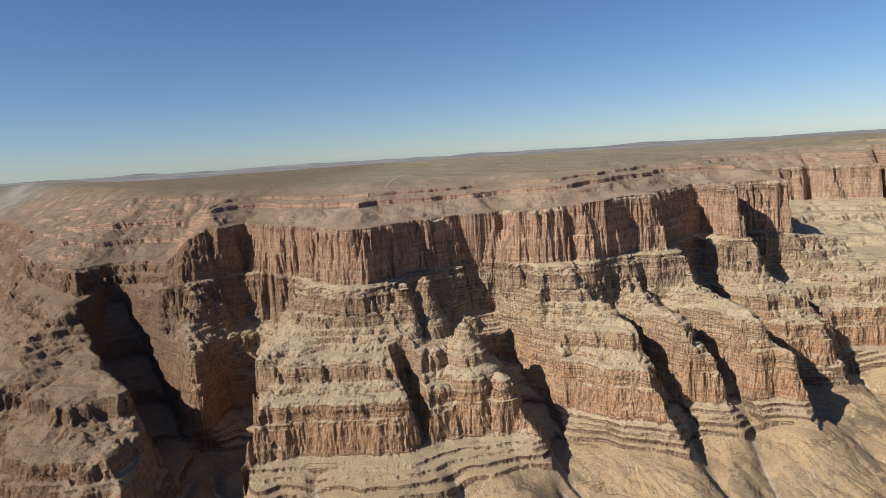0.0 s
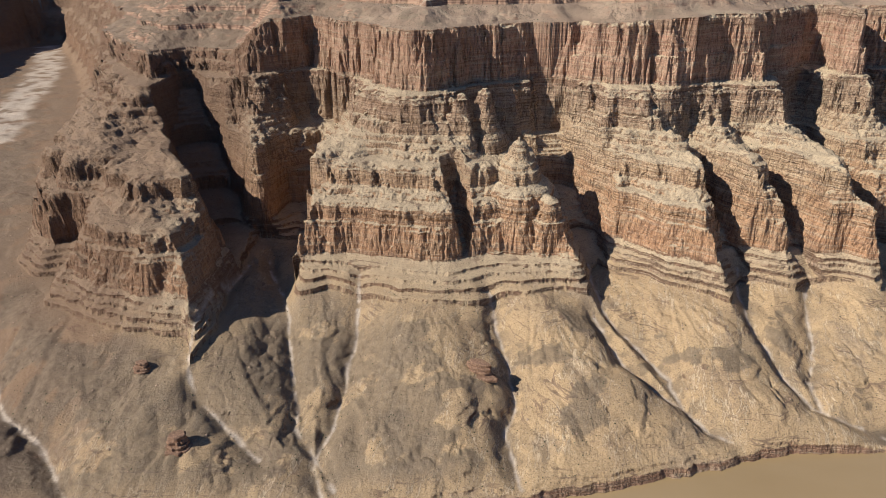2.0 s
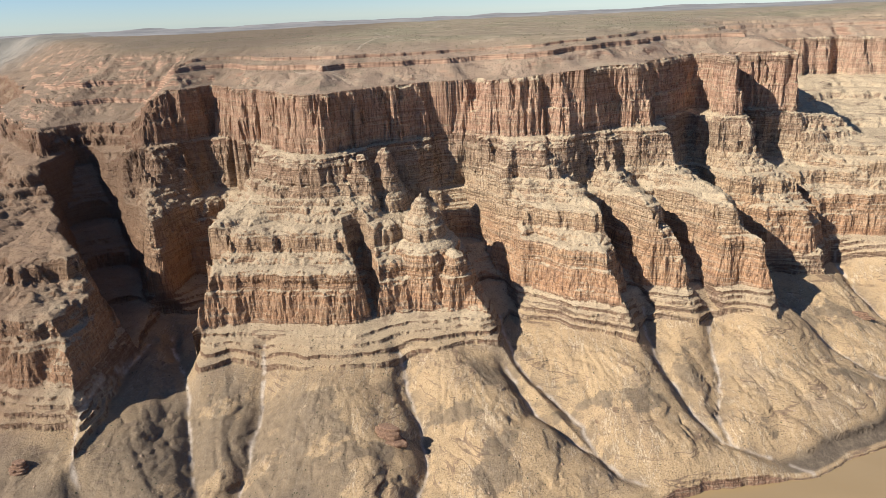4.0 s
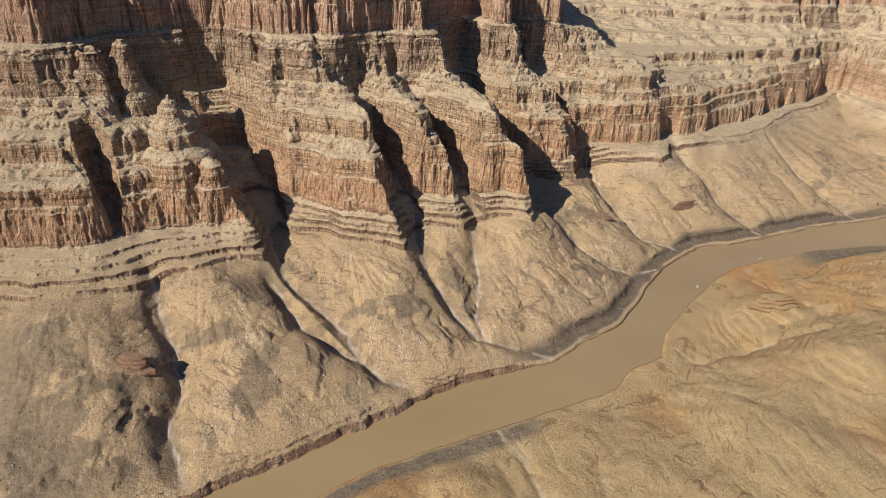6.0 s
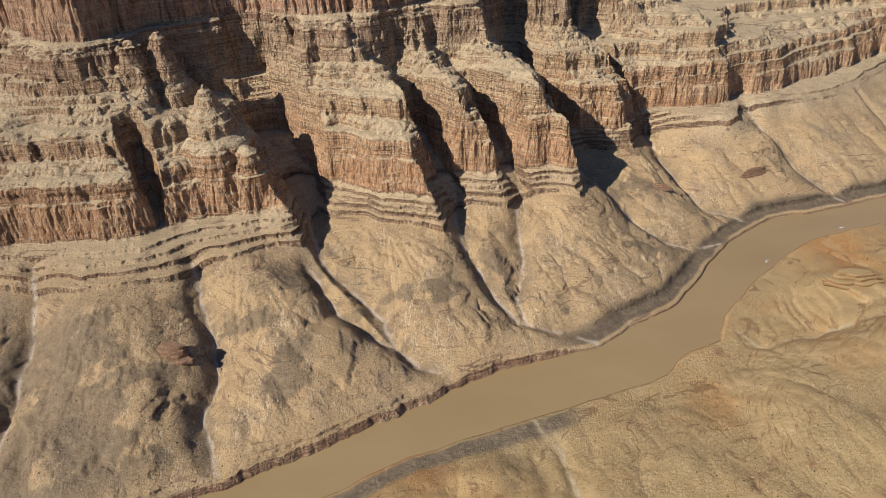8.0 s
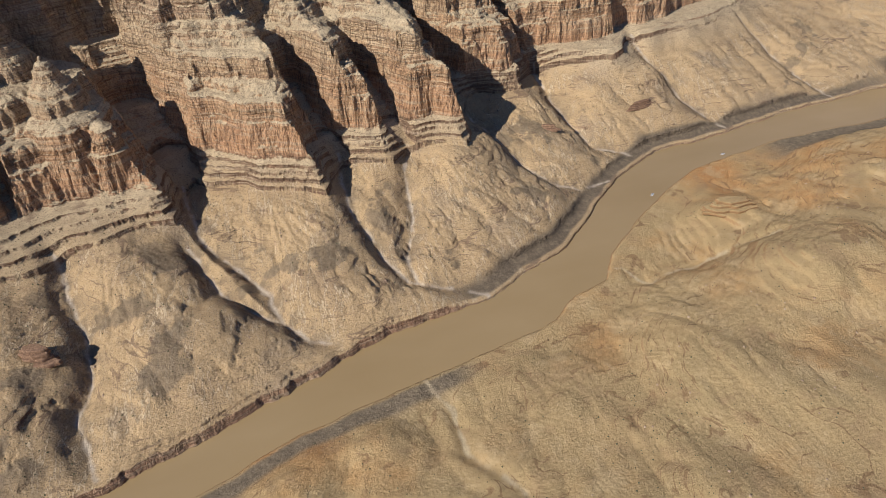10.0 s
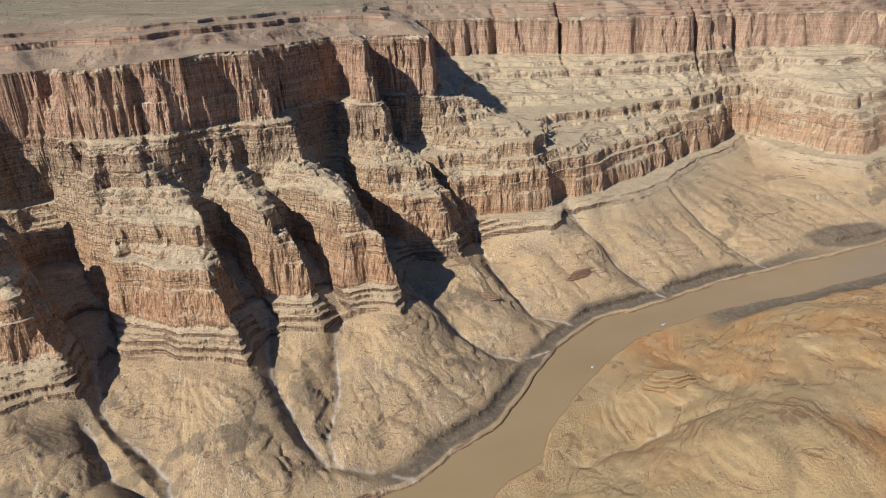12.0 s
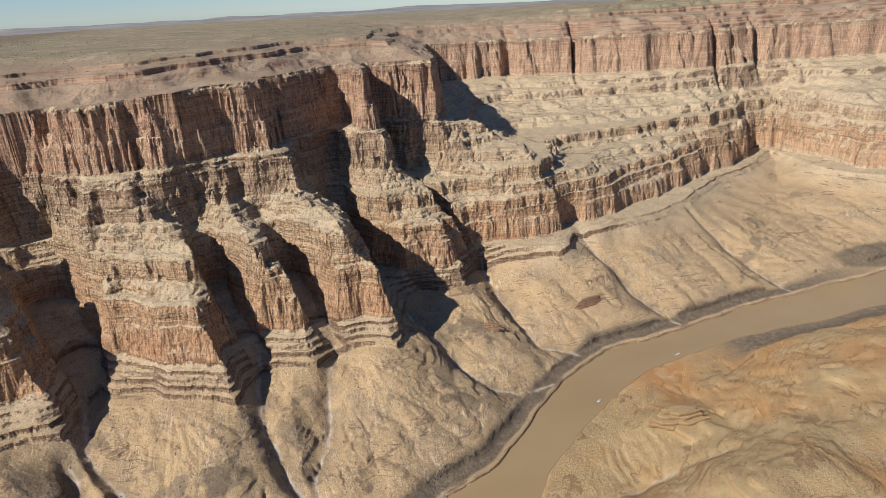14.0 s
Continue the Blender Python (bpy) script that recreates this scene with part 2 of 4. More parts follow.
def near_bank_material():
    k = Mat("orange_badlands")
    x = k.part_of(k.pos, "X")
    big = k.math("ADD", k.noise(0.006, 6, rough=0.62), k.math("MULTIPLY", k.step(x, 650.0, 1150.0), 0.11))
    c = k.ramp(big, [(0.32, (0.358, 0.266, 0.131)), (0.50, (0.415, 0.295, 0.144)), (0.60, (0.435, 0.271, 0.118)), (0.72, (0.425, 0.21, 0.075)), (0.85, (0.348, 0.152, 0.061))])
    c = k.mix(k.math("MULTIPLY", k.step(k.noise(0.03, 6, rough=0.65), 0.5, 0.7), 0.5), c, (0.3, 0.2, 0.105))
    grit = k.noise(0.55, 4, rough=0.75)
    c = k.mix(k.math("MULTIPLY", k.step(grit, 0.56, 0.74), 0.4), c, (0.174, 0.123, 0.069))
    c = k.mix(k.math("MULTIPLY", k.step(grit, 0.44, 0.28), 0.35), c, (0.503, 0.38, 0.209))
    c = k.mix(k.math("MULTIPLY", k.step(k.cells(0.30), 0.28, 0.1), 0.5), c, (0.135, 0.099, 0.052))
    pale = k.noise(0.018, 6, rough=0.7)
    c = k.mix(k.math("MULTIPLY", k.step(pale, 0.52, 0.62), 0.5), c, (0.5, 0.37, 0.2))
    c = k.mix(k.math("MULTIPLY", k.step(pale, 0.45, 0.37), 0.45), c, (0.3, 0.2, 0.11))
    course = k.math("ABSOLUTE", k.math("SUBTRACT", k.noise(1.0, 3, k.stretch(0.006, 0.006, 0.16), 0.6), 0.5))
    course = k.math("MULTIPLY", k.step(course, 0.018, 0.005), k.step(k.noise(0.02, 4, rough=0.65), 0.45, 0.56))
    c = k.mix(k.math("MULTIPLY", course, 0.65), c, (0.17, 0.095, 0.05))
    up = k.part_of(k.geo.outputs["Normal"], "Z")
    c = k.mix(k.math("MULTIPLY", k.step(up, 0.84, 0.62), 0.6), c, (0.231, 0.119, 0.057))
    c = k.mix(0.14, c, (0.3, 0.16, 0.07))
    c = k.mix(k.mask("shale"), c, k.ramp(k.noise(0.15, 6, rough=0.7), [(0.3, (0.116, 0.091, 0.061)), (0.55, (0.194, 0.147, 0.096)), (0.75, (0.31, 0.238, 0.149))]))
    c = k.mix(k.mask("wash"), c, (0.483, 0.38, 0.236))
    k.bump(k.noise(0.25, 6, rough=0.75), 1.0, 2.2)
    return k.colour(c)


def water_material():
    k = Mat("muddy_water", rough=0.22, spec=0.5)
    c = k.ramp(k.noise(0.01, 4, k.stretch(0.5, 1.0, 1.0)), [(0.3, (0.28, 0.192, 0.09)), (0.7, (0.312, 0.218, 0.108))])
    k.bump(k.noise(0.25, 4), 0.08, 0.4)
    return k.colour(c)


def hill_material():
    k = Mat("hazed_hills")
    # greyed base colour stands in for the haze before the hills
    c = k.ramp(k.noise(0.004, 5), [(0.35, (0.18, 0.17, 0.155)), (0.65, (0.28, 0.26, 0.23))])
    k.bump(k.noise(0.02, 5), 0.6, 6.0)
    return k.colour(c)


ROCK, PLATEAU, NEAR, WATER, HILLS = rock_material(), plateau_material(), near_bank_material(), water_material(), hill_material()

# ---- the lie of the land: lines in plan, west to east, with the height of each ----
NORTH_BANK = [(-3600, 300), (-1500, 250), (-600, 380), (-200, 455), (53, 525), (177, 573), (241, 596), (333, 643), (407, 659), (512, 681), (568, 713),
              (648, 748), (715, 812), (815, 900), (905, 950), (1075, 972), (1221, 1003), (1437, 1024), (1631, 1043), (2300, 1130), (3600, 1500), (5200, 1700)]
SOUTH_BANK = [(-3600, 220), (-600, 310), (-100, 420), (60, 470), (177, 512), (249, 543), (331, 561), (399, 576), (486, 596), (572, 617), (614, 650),
              (663, 667), (696, 713), (777, 781), (855, 832), (935, 875), (1024, 898), (1151, 917), (1295, 918), (1499, 930), (2300, 1020), (5200, 1500)]
WEST = [(-5200, 700), (-2700, 1000), (-2150, 1500), (-2250, 2200), (-2620, 2800), (-2760, 3250), (-2600, 3250), (-2150, 2750), (-1480, 1950)]
FOOT_WEST = [(-1000, 1250), (-800, 840), (-720, 790), (-680, 800), (-645, 712), (-504, 666), (-400, 662), (-372, 620), (-372, 700), (-400, 800), (-430, 900), (-440, 985), (-402, 975), (-350, 985), (-318, 900), (-308, 818), (-296, 792), (-252, 818), (-190, 806), (-141, 790), (-76, 795), (-20, 812)]
FOOT_MID = [(-3, 830), (44, 834), (84, 853), (130, 862), (140, 920), (158, 975), (176, 955), (227, 936), (263, 903), (335, 864), (345, 900), (370, 945), (445, 930), (472, 962), (558, 928), (570, 945), (590, 1030), (610, 1100), (640, 1110)]
FOOT_EAST = [(675, 1090), (717, 1092), (730, 1130), (758, 1170), (911, 1121), (935, 1140), (965, 1183), (1100, 1200), (1250, 1250), (1440, 1385), (1582, 1447), (1740, 1560), (1690, 1400), (1720, 1280), (1800, 1230), (2200, 1330), (3000, 1850), (5200, 2900)]
FOOT = FOOT_WEST + FOOT_MID + FOOT_EAST
CLIFF_WEST = [(-1010, 1300), (-810, 890), (-725, 830), (-680, 850), (-640, 740), (-515, 705), (-418, 700), (-398, 676), (-402, 770), (-445, 900), (-482, 1040), (-445, 975), (-418, 980), (-402, 1065), (-348, 1085), (-322, 1000), (-318, 900), (-320, 848), (-268, 870), (-187, 862), (-108, 857), (-81, 861), (-36, 892), (30, 907), (101, 903)]
CLIFF_MID = [(118, 905), (115, 960), (135, 1010), (155, 995), (232, 952), (315, 908), (325, 905), (330, 950), (365, 985), (435, 968), (455, 985), (550, 972), (560, 975), (558, 1040), (552, 1110), (560, 1165), (585, 1160), (610, 1125), (645, 1118), (680, 1105), (718, 1115)]
CLIFF_EAST = [(722, 1150), (768, 1194), (916, 1175), (945, 1185), (960, 1215), (1080, 1242), (1120, 1258), (1200, 1296), (1300, 1345), (1420, 1425), (1530, 1458), (1715, 1595), (1775, 1590), (1765, 1440), (1765, 1320), (1830, 1275), (2200, 1390), (3000, 1930), (5200, 3050)]
CLIFF = CLIFF_WEST + CLIFF_MID + CLIFF_EAST
LIP_WEST = [(-1040, 1400), (-870, 1120), (-760, 960), (-700, 905), (-650, 930), (-645, 1000), (-610, 960), (-575, 905), (-500, 862), (-478, 872), (-500, 915), (-560, 980), (-590, 1060), (-575, 1120), (-530, 1130), (-502, 1060), (-448, 1015), (-424, 1040), (-415, 1130), (-408, 1205), (-345, 1190), (-318, 1090), (-312, 990), (-314, 942), (-213, 978), (-110, 960), (-79, 965), (-48, 1005), (-34, 1040), (-6, 1072)]
LIP_MID = [(14, 1115), (40, 1160), (82, 1176), (92, 1130), (89, 1089), (165, 1066), (246, 1035), (300, 1018), (313, 1026), (306, 1075), (284, 1128), (300, 1138), (332, 1092), (354, 1040), (374, 1004), (383, 1010), (388, 1055), (380, 1115), (390, 1152), (412, 1130), (440, 1066), (475, 1058), (508, 1022), (516, 1060), (507, 1150), (502, 1230), (525, 1300)]
LIP_EAST = [(552, 1285), (572, 1220), (600, 1195), (640, 1203), (662, 1218), (672, 1250), (650, 1330), (700, 1330), (749, 1290), (823, 1265), (905, 1235), (942, 1290), (930, 1420), (985, 1545), (1124, 1524), (1272, 1538), (1434, 1535), (1575, 1545), (1700, 1650), (1800, 1660), (1835, 1500), (1865, 1400), (2200, 1490), (3000, 2030), (5200, 3200)]
LIP = LIP_WEST + LIP_MID + LIP_EAST
RED_FOOT_WEST = [(-1110, 1600), (-949, 1390), (-823, 1265), (-737, 1180), (-700, 1140), (-712, 1215), (-688, 1262), (-620, 1252), (-560, 1222), (-536, 1180), (-502, 1148), (-480, 1162), (-450, 1210), (-410, 1260), (-343, 1173), (-278, 1150), (-241, 1099), (-190, 1050), (-172, 1040), (-140, 1046), (-115, 1060), (-78, 1120)]
RED_FOOT_MID = [(-21, 1150), (30, 1175), (84, 1185), (96, 1175), (120, 1150), (205, 1135), (285, 1150), (300, 1175), (350, 1195), (415, 1200), (433, 1228), (447, 1275), (492, 1315), (528, 1365), (558, 1405), (568, 1370), (574, 1290), (597, 1282), (616, 1320), (622, 1400)]
RED_FOOT_EAST = [(656, 1375), (742, 1350), (775, 1420), (805, 1560), (842, 1750), (885, 1885), (1000, 1875), (1070, 1880), (1100, 1850), (1240, 1805), (1390, 1740), (1540, 1700), (1690, 1700), (1838, 1740), (1990, 1700), (2300, 1650), (3000, 2180), (5200, 3400)]
RED_FOOT = RED_FOOT_WEST + RED_FOOT_MID + RED_FOOT_EAST
RIM_WEST = [(-1140, 1650), (-960, 1420), (-835, 1300), (-745, 1215), (-718, 1180), (-738, 1235), (-700, 1295), (-620, 1285), (-560, 1250), (-500, 1222), (-443, 1232), (-410, 1290), (-339, 1195), (-285, 1172), (-235, 1120), (-185, 1072), (-160, 1058), (-132, 1062), (-92, 1120), (-30, 1166)]
RIM_MID = [(36, 1192), (84, 1202), (105, 1220), (125, 1168), (205, 1153), (290, 1170), (310, 1205), (352, 1215), (402, 1220), (418, 1245), (431, 1292), (476, 1330), (511, 1380), (556, 1432), (576, 1400), (582, 1315), (595, 1300), (605, 1330), (610, 1425), (630, 1430)]
RIM_EAST = [(660, 1395), (735, 1378), (755, 1430), (783, 1565), (820, 1765), (870, 1910), (1000, 1900), (1070, 1915), (1110, 1877), (1246, 1832), (1396, 1766), (1545, 1726), (1690, 1728), (1838, 1768), (2000, 1728), (2300, 1680), (3000, 2208), (5200, 3430)]
RIM = RIM_WEST + RIM_MID + RIM_EAST


def west_line(push):
    """The side canyon's line, set back by push on both of its sides."""
    out = []
    for i, (x, y) in enumerate(WEST):
        s = -1 if i < 5 else (0 if i in (5, 6) else 1)
        out.append((x + s * push, y + (push if i in (0, 1, 2, 5, 6) else 0)))
    return out


LINES = [(0.0, NORTH_BANK), (82.0, west_line(0) + FOOT), (118.0, west_line(50) + CLIFF), (250.0, west_line(130) + LIP),
         (340.0, west_line(200) + RED_FOOT), (431.0, west_line(225) + RIM)]


TABLE = np.random.RandomState(7).permutation(1024).astype(np.int32)
TURNS = (np.arange(1024) * (2 * np.pi * 0.6180339887)).astype(np.float32)
TURN_X, TURN_Y = np.cos(TURNS), np.sin(TURNS)


def gradient_noise(x, y, seed):
    """Gradient noise on a unit lattice, about -0.7 to 0.7."""
    x, y = np.asarray(x, np.float32), np.asarray(y, np.float32)
    fx, fy = np.floor(x), np.floor(y)
    xi, yi = fx.astype(np.int32) + seed * 131, fy.astype(np.int32) + seed * 57
    fx, fy = x - fx, y - fy
    c0, c1 = TABLE[xi & 1023], TABLE[(xi + 1) & 1023]

    def corner(c, i, j):
        h = TABLE[(c + yi + j) & 1023]
        return TURN_X[h] * (fx - i) + TURN_Y[h] * (fy - j)

    u, v = fx * fx * (3 - 2 * fx), fy * fy * (3 - 2 * fy)
    top = corner(c0, 0, 0) * (1 - u) + corner(c1, 1, 0) * u
    low = corner(c0, 0, 1) * (1 - u) + corner(c1, 1, 1) * u
    return top * (1 - v) + low * v


def fractal(x, y, size, seed, octaves=4, gain=0.5):
    out, amp = 0.0, 1.0
    for o in range(octaves):
        out = out + amp * gradient_noise(x / size + 17.3 * o, y / size - 9.1 * o, seed + o)
        size, amp = size / 2.03, amp * gain
    return out


def line_distance(x, y, line):
    x, y = np.asarray(x, np.float32), np.asarray(y, np.float32)
    best = np.full(x.shape, 1e12, np.float32)
    for (ax, ay), (bx, by) in zip(line, line[1:]):
        dx, dy = bx - ax, by - ay
        u = np.clip(((x - ax) * dx + (y - ay) * dy) / (dx * dx + dy * dy), 0, 1)
        best = np.minimum(best, (x - ax - u * dx) ** 2 + (y - ay - u * dy) ** 2)
    return np.sqrt(best)


def signed_distance(x, y, line):
    """Distance to a line, positive to its north."""
    ring = [*line, (9000, 9000), (-9000, 9000)]
    inside = np.zeros(x.shape, bool)
    for (ax, ay), (bx, by) in zip(ring, ring[1:] + ring[:1]):
        if ay != by:
            inside ^= ((ay > y) != (by > y)) & (x < (bx - ax) * (y - ay) / (by - ay) + ax)
    return np.where(inside, 1, -1) * line_distance(x, y, line)


def smooth(x, lo, hi):
    u = np.clip((x - lo) / (hi - lo), 0, 1)
    return u * u * (3 - 2 * u)


# height across each band, from its lower line to its upper one
PROFILES = [
    [(0, 0), (0.016, 0.13), (0.035, 0.15), (0.042, 0.19), (0.30, 0.36), (0.60, 0.54), (0.85, 0.80), (1, 1)],
    [(0, 0), (0.02, 0.25), (0.23, 0.32), (0.245, 0.50), (0.45, 0.56), (0.465, 0.70), (0.66, 0.76), (0.675, 0.89), (1, 1)],
    [(0, 0), (0.14, 0.36), (0.18, 0.39), (0.26, 0.57), (0.58, 0.72), (0.67, 0.92), (1, 1)],
    [(0, 0), (0.40, 0.33), (0.46, 0.49), (0.52, 0.52), (0.62, 0.82), (0.70, 0.87), (0.76, 0.94), (1, 1)],
    [(0, 0), (0.25, 0.42), (0.40, 0.47), (0.75, 0.93), (1, 1)],
]
TERRACE = [(0, 0), (0.012, 0.045), (0.10, 0.06), (0.13, 0.13), (0.30, 0.26), (0.60, 0.48), (0.85, 0.78), (1, 1)]
WASHES = [[(-13, 838), (15, 758), (36, 691), (42, 653), (33, 606), (55, 540)], [(-206, 838), (-192, 754), (-183, 670), (-174, 600), (-182, 530), (-147, 480)],
          [(140, 960), (153, 859), (191, 809), (240, 743), (247, 697), (275, 667), (306, 645)], [(138, 849), (183, 749), (244, 702)],
          [(365, 960), (358, 861), (384, 801), (414, 725), (456, 708), (505, 685)], [(472, 965), (456, 922), (445, 839), (425, 770), (425, 723)],
          [(600, 1060), (638, 956), (679, 889), (730, 870), (785, 885)], [(765, 1175), (774, 1120), (786, 1061), (799, 973), (853, 940)],
          [(-400, 930), (-327, 820), (-268, 698), (-221, 590), (-147, 505)], [(-420, 900), (-383, 633), (-346, 589), (-246, 530)], [(-700, 640), (-581, 546), (-495, 500), (-432, 450)],
          [(980, 1200), (1010, 1080), (1060, 980)], [(1270, 1260), (1300, 1150), (1330, 1015)],
          [(600, 676), (694, 683), (714, 637), (760, 650), (824, 654), (900, 640)], [(389, 589), (401, 545), (409, 522), (411, 459), (440, 400)]]
RAVINES = [[(-52, 885, 118, 3), (-66, 930, 155, 5), (-84, 968, 205, 3)], [(150, 965, 90, 20), (124, 1010, 112, 26), (82, 1088, 165, 28), (58, 1160, 260, 16)], [(80, 1088, 180, 18), (15, 1108, 228, 18), (-50, 1092, 262, 14)], [(370, 945, 92, 12), (348, 985, 115, 15), (318, 1060, 170, 14), (290, 1142, 300, 9)],
           [(472, 962, 92, 11), (452, 992, 115, 13), (416, 1070, 172, 13), (390, 1158, 300, 8)], [(600, 1075, 95, 12), (556, 1150, 125, 14), (518, 1240, 190, 14), (532, 1330, 300, 12)],
           [(758, 1165, 115, 8), (735, 1182, 130, 8), (690, 1250, 200, 9), (662, 1340, 310, 8)],
           [(-410, 880, 88, 20), (-480, 965, 105, 30), (-548, 1045, 140, 40), (-615, 1135, 200, 38), (-680, 1235, 290, 18)],
           [(-375, 870, 90, 20), (-374, 990, 112, 24), (-376, 1085, 180, 22), (-384, 1175, 285, 8)]]
NOTCHES = [(1085, 1868, 15), (1258, 1803, 9), (1640, 1700, 8), (1800, 1728, 13)]
FANS = [(54, 850, 170), (-110, 800, 150), (255, 900, 170), (508, 945, 190), (-290, 850, 150), (720, 1095, 150)]
BLOCKS = [(-44, 1055, 17), (-82, 1037, 14)]
SIDE_WASH = [(-1450, 1500), (-1653, 1800), (-1950, 2300), (-2230, 2700), (-2600, 3150)]
ROADS = [[(-235, 1240), (-190, 1205), (-140, 1195)], [(-126, 1330), (-118, 1480), (-105, 1660), (-160, 1800)]]
MOUNDS = [(890, 735, 55, 16), (1060, 735, 75, 14), (1185, 765, 95, 34), (1330, 800, 110, 26), (735, 585, 60, 12), (825, 545, 85, 26), (690, 478, 85, 24), (930, 560, 90, 26), (313, 515, 42, 12), (232, 480, 45, 12), (520, 520, 70, 10), (1500, 860, 80, 14)]
KNOLLS = [(60, 800, 45, 9), (113, 751, 55, 8), (170, 690, 60, 12), (-100, 740, 55, 10), (-57, 670, 60, 14), (-20, 610, 50, 12), (310, 760, 60, 8), (515, 900, 45, 9), (540, 820, 60, 8), (985, 1108, 40, 16), (700, 1000, 60, 8), (1100, 1100, 90, 8), (620, 990, 40, 8)]


def ravine_floor(x, y, line, bank):
    """Height to which a ravine's floor and its steep banks cut the land."""
    best = np.full(x.shape, 1e6, np.float32)
    for (ax, ay, az, aw), (bx, by, bz, bw) in zip(line, line[1:]):
        dx, dy = bx - ax, by - ay
        u = np.clip(((x - ax) * dx + (y - ay) * dy) / (dx * dx + dy * dy), 0, 1)
        away = np.hypot(x - ax - u * dx, y - ay - u * dy) - aw - u * (bw - aw)
        best = np.minimum(best, az + u * (bz - az) + bank * np.maximum(away, 0))
    return best


def gullies(x, y, size, seed):
    """Sharp valleys between rounded noses, 0 to 1."""
    return np.clip(1 - 2.5 * np.abs(gradient_noise(x / size, y / size, seed)), 0, 1)


def bed_table(seed, low, high, thin, thick, soft_part=(0.35, 0.6)):
    """A column of hard and soft beds: heights in, heights out."""
    rng = np.random.RandomState(seed)
    a, into, out = low, [low], [low]
    while a < high:
        h = thin + (thick - thin) * rng.uniform() ** 1.6
        soft, keep = rng.uniform(*soft_part), rng.uniform(0.1, 0.5)
        into += [a + soft * h, a + h]
        out += [a + soft * keep * h, a + h]
        a += h
    return np.array(into), np.array(out)


BEDS, THIN_BEDS, LOW_BEDS = bed_table(4, 121, 428, 5, 15), bed_table(9, 121, 428, 2.2, 5.5), bed_table(12, 6, 130, 3.5, 9, (0.75, 0.88))
BIG_BEDS = bed_table(15, 121, 428, 18, 42, (0.6, 0.78))


def heights(x, y):
    """Height of the land at plan places, with masks of washes and of dark shale."""
    far = smooth(np.hypot(x - 250, y - 900), 900, 2200)
    ledge = 1 - 0.7 * smooth(150 - line_distance(x, y, FOOT), 60, 110)
    broken = smooth(fractal(x, y, 70, 185, 2), -0.25, 0.3)
    wx = 13 * fractal(x, y, 90, 11, 2) + 6 * fractal(x, y, 36, 21, 2) * (0.4 + 0.6 * ledge)
    wy = 13 * fractal(x, y, 90, 41, 2) + 6 * fractal(x, y, 36, 51, 2) * (0.4 + 0.6 * ledge)
    # the walls are cut by gullies of four sizes, down to the joints of the rock
    crack = 11 * (gullies(x + wx, y + wy, 58, 181) - 0.4) + 8 * (0.4 + 0.6 * broken) * (gullies(x + wx, y + wy, 26, 183) - 0.4)
    crack = crack + (1 - 0.8 * far) * (4.6 * (0.3 + 0.7 * broken) * (gullies(x + 0.5 * wx, y + 0.5 * wy, 11.5, 187) - 0.4) + 1.7 * (gullies(x, y, 5.6, 191) - 0.4))
    crack = crack * (1 + 0.5 * far + 0.6 * smooth(-x, 380, 480)) + 22 * smooth(x, 700, 950) * (gullies(x + 2 * wx, 0.5 * y + wy, 120, 195) - 0.4)
    calm = smooth(line_distance(x, y, NORTH_BANK), 10, 120)
    px, py = x + wx * (0.35 + 0.65 * calm), y + wy * (0.35 + 0.65 * calm)
    lift = 26 * smooth(x, 720, 920)
    d = [signed_distance(px if i else x + 0.5 * wx, py if i else y + 0.5 * wy, line) for i, (_, line) in enumerate(LINES)]
    d[0] = d[0] - 0.4 * (crack + 2) * smooth(500 - x, 0, 60) * smooth(x, -900, -600)
    d[2:] = [v + (3.5 + 2 * far) * fractal(x, y, 46, 220 + 5 * i, 3, 0.6) for i, v in enumerate(d[2:])]
    for nx, ny, w in NOTCHES:
        slot = 42 * np.exp(-((px - nx - 0.3 * (py - ny)) / w) ** 2) * smooth(150 - np.abs(y - ny), 0, 60)
        d[4], d[5] = d[4] - slot, d[5] - slot
    d[1:] = [v - crack * w for v, w in zip(d[1:], (0.18, 0.6, 1.0, 0.9, 0.75))]
    level = [0.0 * x] + [z + lift * w for (z, _), w in zip(LINES[1:], (1, 1, 0.7, 0.1, 0))]
    dip = 0.05 * np.clip(x - 2200, 0, 2600)
    level = [v - dip * w for v, w in zip(level, (0, 0.3, 0.3, 0.7, 1, 1))]
    level[4] = level[4] - 14 * smooth(-x, 500, 600)
    level[5] = level[5] - 66 * smooth(-x, 470, 590) + 14 * smooth(x, 80, 350) - 6 * smooth(x, 700, 1000)
    z = np.where(d[0] < 0, -6.0, 0.0)
    for i, prof in enumerate(PROFILES):
        lo, hi = d[i], d[i + 1]
        u = np.clip(lo / np.maximum(lo - hi, 0.5), 0, 1)
        u = np.where(hi >= 0, 1, u)
        if i > 0:
            u = np.clip(u + (28 if i > 1 else 6) / np.maximum(lo - hi, 40) * u * (1 - u) * fractal(x, y, 38, 240 + 5 * i, 3, 0.6), 0, 1)
        shape = np.interp(u, [p[0] for p in prof], [p[1] for p in prof])
        if i == 1:
            shape = shape + 0.85 * smooth(x, 960, 1180) * (u - shape)
        if i == 0:
            shape = shape + smooth(x, 430, 500) * (np.interp(u, [p[0] for p in TERRACE], [p[1] for p in TERRACE]) - shape)
        band = level[i] + shape * (level[i + 1] - level[i])
        z = np.where((lo >= 0), np.maximum(z, band), z)
    # plateau behind the rim: a slope, a low cliff, then rolling ground
    r = d[5]
    roll = fractal(x, y, 420, 71, 4)
